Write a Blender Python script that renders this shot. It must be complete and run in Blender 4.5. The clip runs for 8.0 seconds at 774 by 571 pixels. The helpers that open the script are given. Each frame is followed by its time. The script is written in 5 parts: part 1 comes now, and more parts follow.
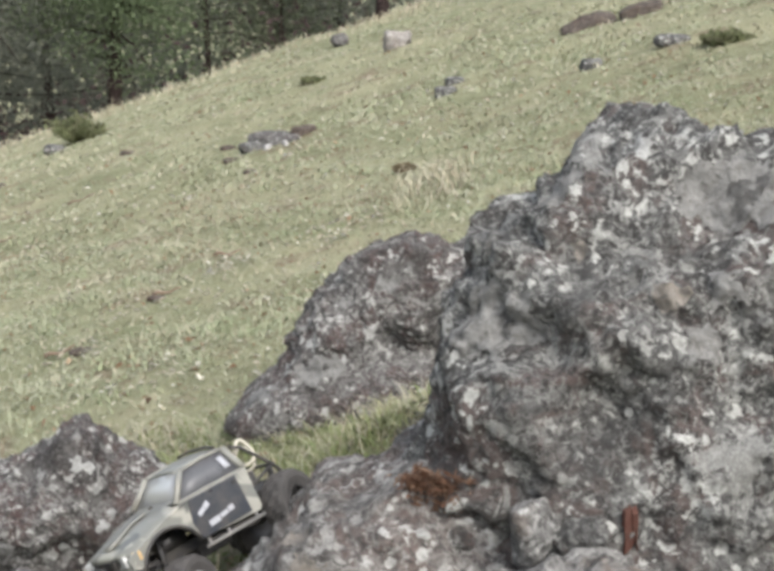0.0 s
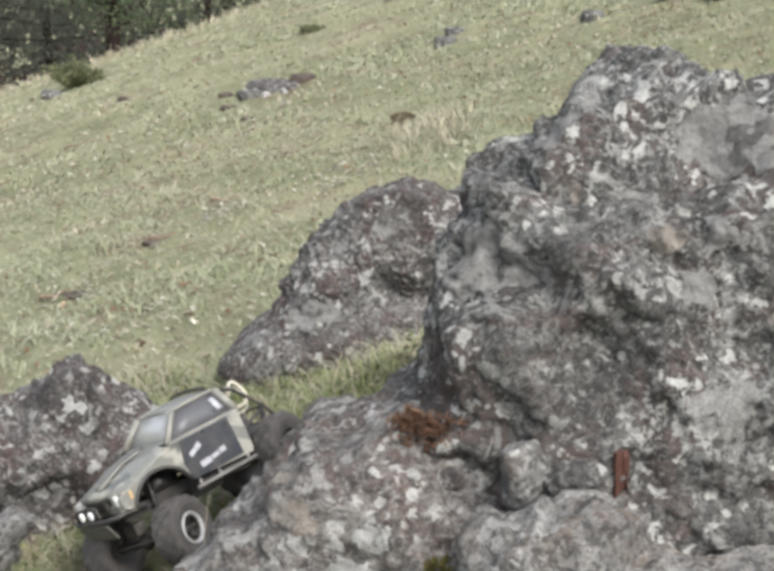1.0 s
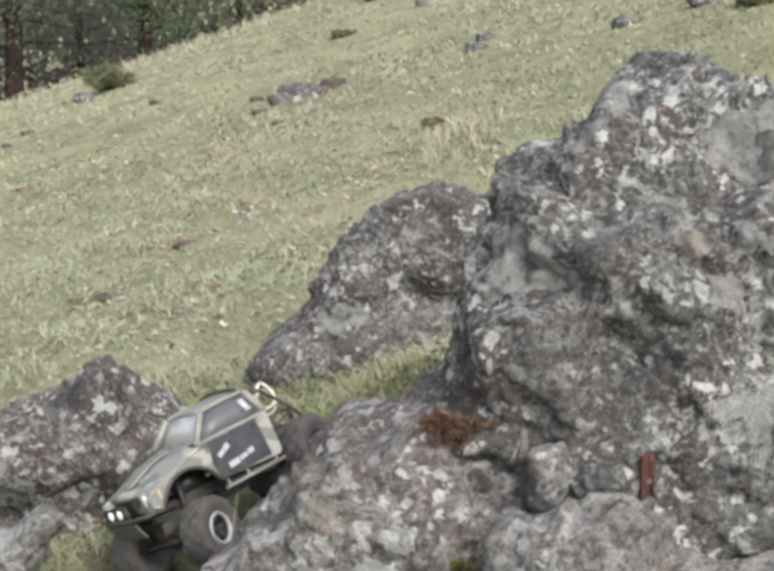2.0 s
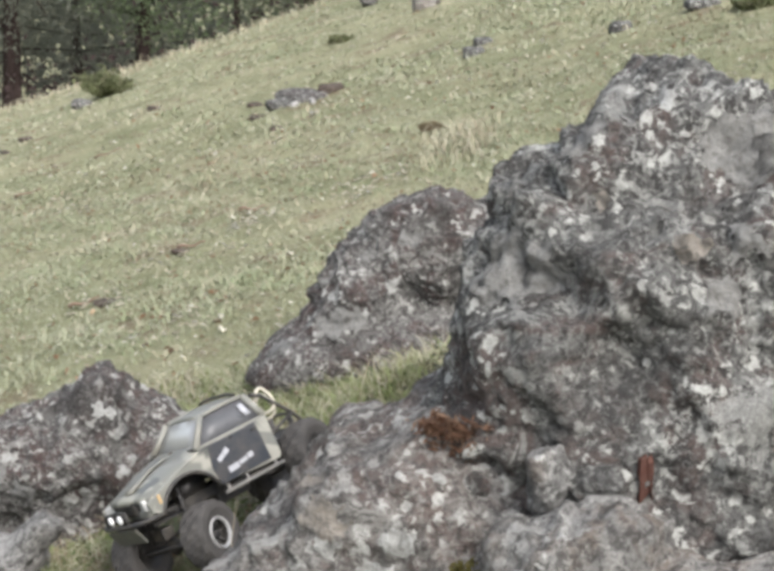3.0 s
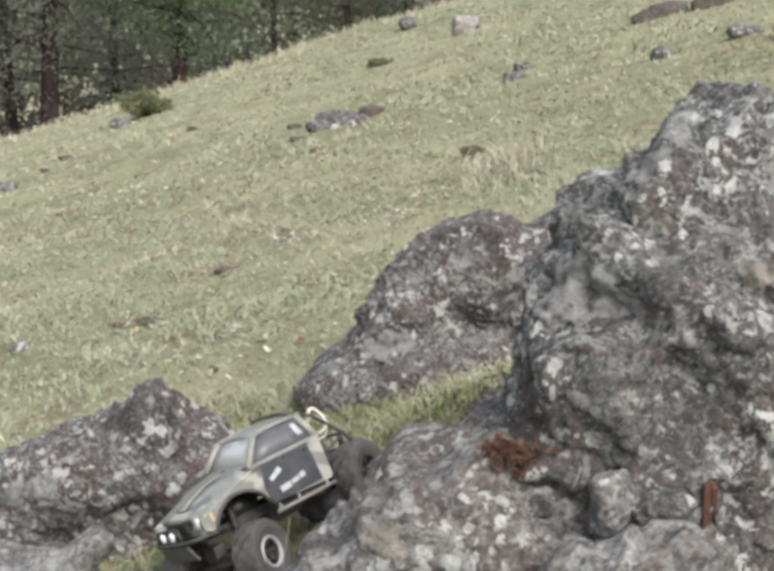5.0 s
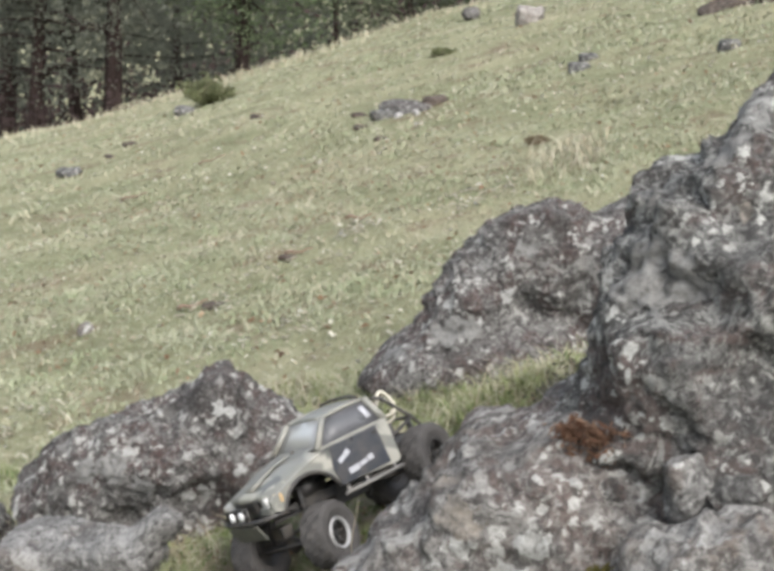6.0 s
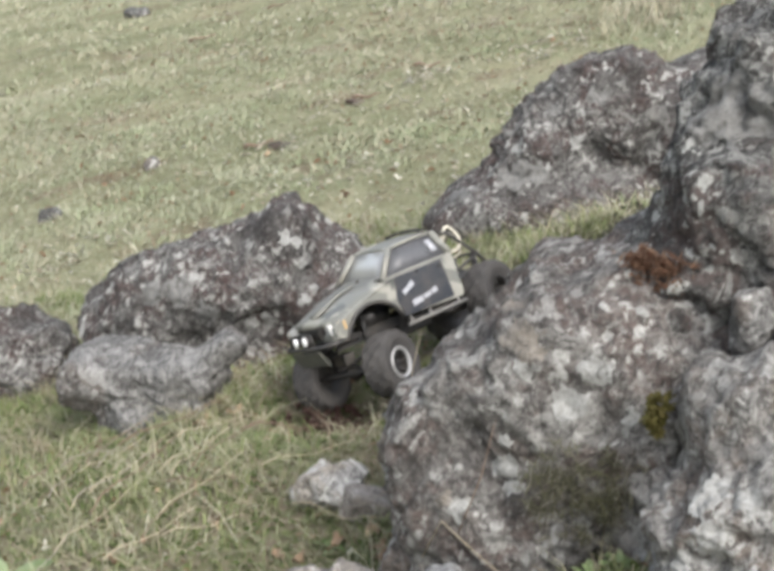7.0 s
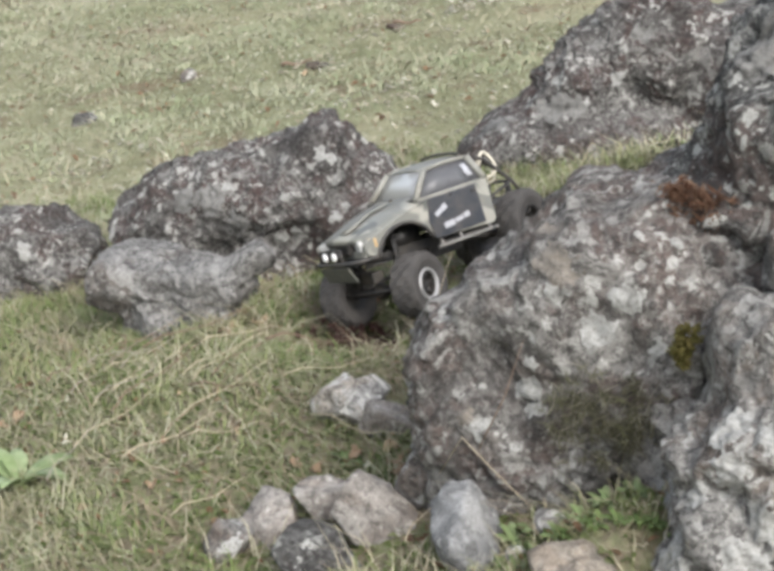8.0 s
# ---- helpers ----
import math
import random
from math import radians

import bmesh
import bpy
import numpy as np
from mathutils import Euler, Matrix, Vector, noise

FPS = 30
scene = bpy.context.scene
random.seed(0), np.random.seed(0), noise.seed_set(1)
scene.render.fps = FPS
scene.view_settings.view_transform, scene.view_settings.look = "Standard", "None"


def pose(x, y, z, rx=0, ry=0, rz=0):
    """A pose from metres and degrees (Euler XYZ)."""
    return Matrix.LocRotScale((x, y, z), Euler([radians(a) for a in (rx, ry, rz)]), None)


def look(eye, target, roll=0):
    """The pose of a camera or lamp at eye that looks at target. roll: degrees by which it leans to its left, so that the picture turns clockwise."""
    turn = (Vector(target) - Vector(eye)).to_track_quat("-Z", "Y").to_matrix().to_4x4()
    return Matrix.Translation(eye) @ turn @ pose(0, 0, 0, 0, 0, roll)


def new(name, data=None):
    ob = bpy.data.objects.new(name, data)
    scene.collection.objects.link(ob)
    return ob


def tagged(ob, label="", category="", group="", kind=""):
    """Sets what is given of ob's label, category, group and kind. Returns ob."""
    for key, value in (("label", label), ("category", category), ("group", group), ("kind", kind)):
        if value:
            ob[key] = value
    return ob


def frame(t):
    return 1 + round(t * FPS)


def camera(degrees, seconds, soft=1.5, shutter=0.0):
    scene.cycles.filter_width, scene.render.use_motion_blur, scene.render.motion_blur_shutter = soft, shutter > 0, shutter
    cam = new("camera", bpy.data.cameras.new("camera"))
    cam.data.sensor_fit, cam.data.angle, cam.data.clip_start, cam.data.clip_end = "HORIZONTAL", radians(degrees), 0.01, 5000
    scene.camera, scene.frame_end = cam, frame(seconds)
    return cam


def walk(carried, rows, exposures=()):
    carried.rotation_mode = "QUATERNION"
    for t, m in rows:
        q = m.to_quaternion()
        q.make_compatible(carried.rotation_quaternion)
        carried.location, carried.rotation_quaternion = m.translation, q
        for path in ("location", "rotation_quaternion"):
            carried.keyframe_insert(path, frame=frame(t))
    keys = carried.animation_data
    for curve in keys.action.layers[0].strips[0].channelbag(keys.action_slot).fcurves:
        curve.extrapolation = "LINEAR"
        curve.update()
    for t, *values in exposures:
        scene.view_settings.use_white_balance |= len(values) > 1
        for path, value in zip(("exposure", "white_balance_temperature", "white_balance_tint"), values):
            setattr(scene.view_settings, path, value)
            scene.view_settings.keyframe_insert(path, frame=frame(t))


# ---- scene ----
SOFT = 3.95
cam = camera(26.80, 8.0, soft=SOFT, shutter=0.4)
ROWS = [
    (0.0, pose(0.0000, -0.0000, 1.5000, 78.000, -0.000, 0.000)),
    (0.5, pose(0.0047, 0.0086, 1.4902, 77.110, -0.465, -0.147)),
    (1.0, pose(0.0033, 0.0066, 1.4832, 76.339, -0.920, 0.089)),
    (1.5, pose(0.0043, -0.0026, 1.4809, 76.346, -1.227, 0.757)),
    (1.7, pose(0.0041, -0.0035, 1.4816, 76.401, -1.205, 1.134)),
    (3.0, pose(0.0040, -0.0126, 1.4832, 76.683, -0.919, 1.088)),
    (3.5, pose(0.0021, -0.0079, 1.4819, 76.546, -0.560, 0.722)),
    (4.0, pose(-0.0156, -0.0203, 1.4826, 76.894, -1.020, 1.394)),
    (5.5, pose(-0.0429, -0.0270, 1.4829, 77.524, -1.547, 3.060)),
    (6.0, pose(-0.0562, -0.0382, 1.4736, 77.091, -1.882, 4.480)),
    (6.5, pose(-0.0635, -0.0529, 1.4497, 75.447, -3.104, 6.016)),
    (7.0, pose(-0.0687, -0.0628, 1.4318, 72.038, -3.850, 7.143)),
    (7.5, pose(-0.0796, -0.0707, 1.4167, 70.436, -5.979, 8.339)),
    (8.0, pose(-0.0787, -0.0758, 1.4105, 69.502, -7.207, 9.141)),
]
walk(cam, ROWS, exposures=[(0.0, 1.28), (8.0, 1.28)])

# ---- world, sun and exposure ----
world = bpy.data.worlds.new("overcast_sky")
scene.world = world
world.use_nodes = True
wn = world.node_tree
sky = wn.nodes.new("ShaderNodeTexSky")
sky.sky_type = "NISHITA"
sky.sun_disc = False
sky.sun_elevation = radians(48)
sky.sun_rotation = radians(150)
sky.air_density = 1.0
sky.dust_density = 4.0
sky.ozone_density = 1.0
grey = wn.nodes.new("ShaderNodeHueSaturation")
grey.inputs["Saturation"].default_value = 0.45
wn.links.new(sky.outputs[0], grey.inputs["Color"])
wn.links.new(grey.outputs[0], wn.nodes["Background"].inputs[0])
wn.nodes["Background"].inputs[1].default_value = 0.15
sun_data = bpy.data.lights.new("sun", "SUN")
sun_data.energy = 0.9
sun_data.angle = radians(25)
sun_data.color = (1.0, 0.97, 0.92)
sun = new("sun", sun_data)
sun.matrix_world = look((6, -8, 12), (0, 2, 0))


# ---- helpers for materials ----
class Nodes:
    """A small builder of node materials on object coordinates."""

    def __init__(self, name, rough=0.9, metal=0.0, spec=0.3):
        self.mat = bpy.data.materials.new(name)
        self.mat.use_nodes = True
        self.t = self.mat.node_tree
        self.b = self.t.nodes["Principled BSDF"]
        self.b.inputs["Roughness"].default_value = rough
        self.b.inputs["Metallic"].default_value = metal
        self.b.inputs["Specular IOR Level"].default_value = spec
        self.co = self.t.nodes.new("ShaderNodeTexCoord").outputs["Object"]

    def put(self, socket, value):
        if isinstance(value, bpy.types.NodeSocket):
            self.t.links.new(value, socket)
        else:
            socket.default_value = value

    def noise(self, scale, detail=4.0, rough=0.6, distort=0.0, co=None):
        n = self.t.nodes.new("ShaderNodeTexNoise")
        self.put(n.inputs["Vector"], co or self.co)
        n.inputs["Scale"].default_value = scale
        n.inputs["Detail"].default_value = detail
        n.inputs["Roughness"].default_value = rough
        n.inputs["Distortion"].default_value = distort
        return n.outputs["Fac"]

    def warp(self, scale, amount):
        n = self.t.nodes.new("ShaderNodeTexNoise")
        self.put(n.inputs["Vector"], self.co)
        n.inputs["Scale"].default_value = scale
        m = self.t.nodes.new("ShaderNodeVectorMath")
        m.operation = "MULTIPLY_ADD"
        self.put(m.inputs[0], n.outputs["Color"])
        m.inputs[1].default_value = (amount,) * 3
        self.put(m.inputs[2], self.co)
        return m.outputs[0]

    def cells(self, scale, co=None, feature="F1", random=1.0):
        n = self.t.nodes.new("ShaderNodeTexVoronoi")
        n.feature = feature
        self.put(n.inputs["Vector"], co or self.co)
        n.inputs["Scale"].default_value = scale
        n.inputs["Randomness"].default_value = random
        return n

    def ramp(self, fac, *stops):
        n = self.t.nodes.new("ShaderNodeValToRGB")
        e = n.color_ramp.elements
        while len(e) < len(stops):
            e.new(0.5)
        for el, (p, c) in zip(e, stops):
            el.position = p
            el.color = (c, c, c, 1) if isinstance(c, (int, float)) else (*c, 1)
        self.put(n.inputs[0], fac)
        return n.outputs[0]

    def mix(self, fac, a, b, kind="MIX"):
        n = self.t.nodes.new("ShaderNodeMix")
        n.data_type, n.blend_type = "RGBA", kind
        self.put(n.inputs[0], fac)
        self.put(n.inputs[6], (*a, 1) if isinstance(a, tuple) else a)
        self.put(n.inputs[7], (*b, 1) if isinstance(b, tuple) else b)
        return n.outputs[2]

    def math(self, op, a, b=0.0):
        n = self.t.nodes.new("ShaderNodeMath")
        n.operation = op
        self.put(n.inputs[0], a)
        self.put(n.inputs[1], b)
        return n.outputs[0]

    def island(self):
        return self.t.nodes.new("ShaderNodeNewGeometry").outputs["Random Per Island"]

    def bump(self, height, distance=0.01, strength=1.0):
        n = self.t.nodes.new("ShaderNodeBump")
        n.inputs["Strength"].default_value = strength
        n.inputs["Distance"].default_value = distance
        self.put(n.inputs["Height"], height)
        self.put(self.b.inputs["Normal"], n.outputs[0])

    def done(self, colour, rough=None):
        self.put(self.b.inputs["Base Color"], (*colour, 1) if isinstance(colour, tuple) else colour)
        if rough is not None:
            self.put(self.b.inputs["Roughness"], rough)
        return self.mat


def rock_material(name, dark, pale, stain, lichen, flecks, shift=0.0, stained=0.50, relief=0.009, speckle=1.0):
    """Weathered stone: two greys, brown staining, crusts of pale lichen and fine flecks."""
    m = Nodes(name, 0.92, spec=0.2)
    at = m.t.nodes.new("ShaderNodeVectorMath")
    at.operation = "ADD"
    m.put(at.inputs[0], m.co)
    at.inputs[1].default_value = (shift, shift * 0.7, -shift)
    m.co = at.outputs[0]
    big = m.noise(6, 4, 0.6, 0.4)
    mid = m.noise(24, 7, 0.75, 0.5)
    fine = m.noise(75, 6, 0.75, 0.3)
    grain = m.noise(260, 3, 0.7)
    base = m.mix(m.ramp(m.math("ADD", m.math("MULTIPLY", big, 0.40), m.math("MULTIPLY", mid, 0.60)), (0.43, 0.0), (0.56, 1.0)), dark, pale)
    base = m.mix(m.math("MULTIPLY", m.ramp(m.noise(10, 5, 0.65, 0.8), (stained, 0.0), (stained + 0.1, 1.0)), 0.8), base, stain)
    base = m.mix(m.ramp(fine, (0.45, 0.35 + 0.55 * speckle), (0.50, 0.0)), base, (0.040, 0.038, 0.037))
    # fine pale speckle, gathered in clusters
    speck = m.ramp(m.noise(120, 4, 0.7, 0.5), (0.53, 0.0), (0.57, 1.0))
    base = m.mix(m.math("MULTIPLY", speck, m.ramp(m.noise(4.3, 4, 0.6), (0.42, 0.35 * speckle), (0.58, 0.85 * speckle))), base, m.mix(m.ramp(big, (0.4, 0.0), (0.6, 0.7)), pale, lichen))
    # scattered round lichens, then larger crusts
    where = m.ramp(m.noise(5, 4, 0.6), (0.36, 0.0), (0.50, 1.0))
    spots = m.cells(38, m.warp(30, 0.05))
    ragged = m.math("MULTIPLY", m.math("SUBTRACT", m.noise(110, 5, 0.75), 0.5), 1.2)
    spot = m.ramp(m.math("ADD", spots.outputs["Distance"], ragged), (0.32 * flecks, 1.0), (0.37 * flecks, 0.0))
    pick = m.ramp(m.noise(24, 2), (0.45, 0.0), (0.50, 1.0))
    base = m.mix(m.math("MULTIPLY", m.math("MULTIPLY", spot, where), m.math("MULTIPLY", pick, 0.9)), base, lichen)
    small = m.ramp(m.math("ADD", m.cells(72, m.warp(80, 0.02)).outputs["Distance"], ragged), (0.22, 1.0), (0.32, 0.0))
    base = m.mix(m.math("MULTIPLY", small, m.ramp(m.noise(17, 3), (0.48, 0.0), (0.62, 0.7 * speckle))), base, lichen)
    crust = m.ramp(m.noise(11, 8, 0.72, 0.6), (0.580 - 0.035 * (1 - speckle), 0.0), (0.600 - 0.035 * (1 - speckle), 1.0))
    base = m.mix(m.math("MULTIPLY", crust, 0.85), base, m.mix(m.math("MULTIPLY", grain, 0.7), pale, lichen))
    base = m.mix(m.ramp(grain, (0.3, 0.45), (0.6, 0.0)), base, (0.05, 0.048, 0.046))
    h = m.math("ADD", m.math("MULTIPLY", fine, 1.0), m.math("MULTIPLY", grain, 0.4))
    m.bump(m.math("ADD", h, m.math("MULTIPLY", mid, 1.4)), relief, 0.9)
    return m.done(base)


GREY_ROCK = rock_material("lichen_grey_rock", (0.052, 0.052, 0.051), (0.158, 0.158, 0.152), (0.095, 0.070, 0.064), (0.47, 0.475, 0.45), 1.0)
SLAB_ROCK = rock_material("weathered_slab_rock", (0.082, 0.075, 0.071), (0.235, 0.228, 0.217), (0.122, 0.092, 0.082), (0.42, 0.42, 0.40), 1.0, 3.1, 0.47, 0.007, 0.65)
DARK_ROCK = rock_material("dark_brown_rock", (0.048, 0.043, 0.041), (0.152, 0.147, 0.142), (0.080, 0.052, 0.048), (0.42, 0.42, 0.40), 1.0, 7.7, 0.47, 0.009, 0.8)
PALE_ROCK = rock_material("pale_grey_rock", (0.098, 0.094, 0.09), (0.27, 0.266, 0.256), (0.155, 0.126, 0.107), (0.45, 0.45, 0.43), 1.1, 5.3, 0.5, 0.007, 0.6)


SMOOTH_ROCK = rock_material("smooth_grey_rock", (0.095, 0.093, 0.09), (0.235, 0.233, 0.226), (0.135, 0.115, 0.103), (0.40, 0.40, 0.385), 0.9, 4.9, 0.52, 0.005, 0.7)
EARTH = rock_material("dark_earth", (0.060, 0.046, 0.040), (0.12, 0.095, 0.08), (0.10, 0.07, 0.055), (0.17, 0.15, 0.12), 0.7, 2.2)
LIGHT_STONE = rock_material("light_grey_stone", (0.29, 0.285, 0.275), (0.50, 0.495, 0.48), (0.36, 0.32, 0.27), (0.64, 0.64, 0.61), 1.1, 6.1, 0.5, 0.005, 0.4)


def soil_material():
    m = Nodes("turf_soil", 0.95, spec=0.1)
    big = m.noise(0.9, 5, 0.65)
    mid = m.noise(7, 5, 0.65)
    fine = m.noise(55, 5, 0.7)
    c = m.mix(m.ramp(mid, (0.35, 0.0), (0.68, 1.0)), (0.165, 0.175, 0.10), (0.25, 0.255, 0.16))
    c = m.mix(m.ramp(big, (0.42, 0.0), (0.7, 0.8)), c, (0.33, 0.315, 0.205))
    c = m.mix(m.ramp(m.noise(3.1, 6, 0.7), (0.54, 0.0), (0.64, 0.75)), c, (0.17, 0.125, 0.09))
    c = m.mix(m.ramp(fine, (0.3, 0.75), (0.5, 0.0)), c, (0.12, 0.115, 0.06))
    c = m.mix(m.ramp(m.noise(80, 2, 0.6), (0.63, 0.0), (0.72, 0.7)), c, (0.46, 0.43, 0.33))
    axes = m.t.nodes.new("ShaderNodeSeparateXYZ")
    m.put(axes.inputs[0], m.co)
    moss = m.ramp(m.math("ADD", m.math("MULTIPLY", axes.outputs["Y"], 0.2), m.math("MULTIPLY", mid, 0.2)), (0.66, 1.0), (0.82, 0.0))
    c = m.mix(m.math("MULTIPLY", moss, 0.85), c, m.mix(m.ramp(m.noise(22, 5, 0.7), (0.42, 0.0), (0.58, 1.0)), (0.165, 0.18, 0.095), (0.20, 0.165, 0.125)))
    m.bump(m.math("ADD", fine, mid), 0.02, 1.0)
    return m.done(c)


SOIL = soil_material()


def blade_material(name, *colours, dead=(0.27, 0.235, 0.17), dry=(0.32, 0.32, 0.205), fresh=(0.19, 0.23, 0.105)):
    m = Nodes(name, 0.7, spec=0.25)
    n = len(colours)
    c = m.ramp(m.island(), *[(i / n + 0.5 / n, col) for i, col in enumerate(colours)])
    patch = m.noise(1.3, 4, 0.6)
    c = m.mix(m.ramp(m.noise(0.45, 5, 0.65), (0.46, 0.0), (0.66, 0.6)), c, dead)
    c = m.mix(m.ramp(patch, (0.35, 0.0), (0.7, 0.45)), c, dry)
    c = m.mix(m.ramp(m.noise(3.4, 4, 0.6, 0.6), (0.44, 0.0), (0.60, 0.7)), c, fresh)
    return m.done(m.mix(m.ramp(m.noise(5.5, 4, 0.65, 0.8), (0.56, 0.0), (0.66, 0.6)), c, dead))


GRASS = blade_material("short_grass", (0.22, 0.245, 0.155), (0.25, 0.275, 0.175), (0.28, 0.30, 0.20), (0.31, 0.32, 0.235), (0.265, 0.285, 0.185), (0.35, 0.355, 0.28),
                       dead=(0.28, 0.245, 0.19), dry=(0.335, 0.335, 0.235), fresh=(0.20, 0.24, 0.13))


NEAR_GRASS = blade_material("damp_short_grass", (0.13, 0.17, 0.07), (0.18, 0.22, 0.105), (0.235, 0.26, 0.145), (0.36, 0.36, 0.285), (0.165, 0.20, 0.095), (0.25, 0.215, 0.165),
                            dead=(0.165, 0.135, 0.095), dry=(0.225, 0.235, 0.14), fresh=(0.12, 0.155, 0.06))


def mesh_from(name, verts, faces, material, smooth=False):
    me = bpy.data.meshes.new(name)
    v = np.asarray(verts, dtype=np.float32)
    f = np.asarray(faces, dtype=np.int32)
    me.vertices.add(len(v))
    me.vertices.foreach_set("co", v.ravel())
    me.loops.add(f.size)
    me.loops.foreach_set("vertex_index", f.ravel())
    me.polygons.add(len(f))
    me.polygons.foreach_set("loop_start", np.arange(0, f.size, f.shape[1], dtype=np.int32))
    me.polygons.foreach_set("use_smooth", np.full(len(f), smooth))
    me.update()
    me.validate()
    me.materials.append(material)
    return me


# ---- the ground ----
def waves(x, y, scale, seed, n=5):
    """Smooth unevenness from a few crossing waves, between about -1 and 1."""
    rng = np.random.default_rng(seed)
    out = 0.0
    for _ in range(n):
        a, p, k = rng.uniform(0, 6.28), rng.uniform(0, 6.28), rng.uniform(0.6, 1.6) * 6.28 / scale
        out = out + np.sin((x * np.cos(a) + y * np.sin(a)) * k + p)
    return out / n


def mound(x, y, cx, cy, w, h):
    return h * np.exp(-((x - cx) ** 2 + (y - cy) ** 2) / (w * w))


def ground_z(x, y):
    x, y = np.asarray(x, float), np.asarray(y, float)
    lean = 9.0 * np.tanh(x / 9.0)
    z = 0.43 + 0.30 * lean + 0.015 * np.clip(y, -20, 17.5)
    past = np.clip(y - 17.5, 0, None)
    z = z - np.where(past < 7, 0.028 * past**2, 1.372 + 0.392 * 14 * (1 - np.exp(-(past - 7) / 14)))
    z = z + mound(x, y, -0.5, 2.33, 0.40, 0.09) + mound(x, y, -0.2, 3.36, 0.14, 0.03) - mound(x, y, -0.42, 2.48, 0.11, 0.08) - mound(x, y, -0.41, 2.39, 0.11, 0.07) + mound(x, y, 0.1, 2.95, 0.22, 0.10) + mound(x, y, 0.03, 2.92, 0.22, 0.055)
    z = z + 0.012 * waves(x, y, 0.5, 3) + 0.016 * waves(x, y, 0.75, 14, 8) * np.clip(y / 2 - 1.9, 0, 1) + 0.035 * waves(x, y, 2.2, 4) * np.clip(y / 4 - 0.6, 0.2, 1)
    z = z + mound(x, y, 0.0, 1.5, 0.2, 0.06) + mound(x, y, 0.05, 1.57, 0.085, 0.08) + mound(x, y, -0.1, 1.74, 0.13, 0.055) - 0.075 * np.clip(-1 - x, 0, 6) * np.clip((y - 8) / 9, 0, 1)
    return z + 0.006 * waves(x, y, 0.13, 5)


def axis(knots):
    """Steps along one axis: (from, to, step) one after another."""
    return np.concatenate([np.arange(a, b, s) for a, b, s in knots])


gx = axis([(-420, -60, 20), (-60, -12, 3), (-12, -2.4, 0.3), (-2.4, 1.6, 0.025), (1.6, 12, 0.3), (12, 60, 3), (60, 421, 20)])
gy = axis([(-120, -20, 10), (-20, 0, 1), (0, 6.5, 0.025), (6.5, 22, 0.12), (22, 60, 1), (60, 641, 20)])
GX, GY = np.meshgrid(gx, gy)
gv = np.stack([GX, GY, ground_z(GX, GY)], -1).reshape(-1, 3)
ii = np.arange(len(gy) - 1)[:, None] * len(gx) + np.arange(len(gx) - 1)[None]
gf = np.stack([ii, ii + 1, ii + 1 + len(gx), ii + len(gx)], -1).reshape(-1, 4)
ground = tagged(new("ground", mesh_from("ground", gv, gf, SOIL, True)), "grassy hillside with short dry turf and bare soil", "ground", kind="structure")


# ---- rocks ----
ICO = {}
ROCKS = {}


def ico(level):
    if level not in ICO:
        bm = bmesh.new()
        bmesh.ops.create_icosphere(bm, subdivisions=level, radius=1)
        v = np.array([p.co[:] for p in bm.verts])
        f = np.array([[p.index for p in q.verts] for q in bm.faces])
        bm.free()
        ICO[level] = (v / np.linalg.norm(v, axis=1, keepdims=True), f)
    return ICO[level]


def lattice(p, seed):
    """Smooth random values between -1 and 1 on a unit lattice, for many points at once."""
    cell = np.floor(p)
    f = p - cell
    u = f * f * f * (f * (f * 6 - 15) + 10)
    c = cell.astype(np.int64)
    out = np.zeros(len(p))
    for dx in (0, 1):
        for dy in (0, 1):
            for dz in (0, 1):
                h = ((c[:, 0] + dx) * 374761393 + (c[:, 1] + dy) * 668265263 + (c[:, 2] + dz) * 1274126177 + seed * 144665) & 0xFFFFFFFF
                h = ((h ^ (h >> 13)) * 1274126177) & 0xFFFFFFFF
                h = (h ^ (h >> 16)) & 0xFFFF
                weight = (u[:, 0] if dx else 1 - u[:, 0]) * (u[:, 1] if dy else 1 - u[:, 1]) * (u[:, 2] if dz else 1 - u[:, 2])
                out += weight * (h / 32767.5 - 1)
    return out


def layers(p, scale, octaves, seed, gain=0.5, ridged=False):
    """Octaves of lattice noise; ridged ones have sharp crests."""
    out, size = np.zeros(len(p)), 1.0
    for k in range(octaves):
        n = lattice(p * scale + 17.3 * k, seed + k)
        out += size * (1 - 2 * np.abs(n) if ridged else n)
        scale, size = scale * 2.03, size * gain
    return out


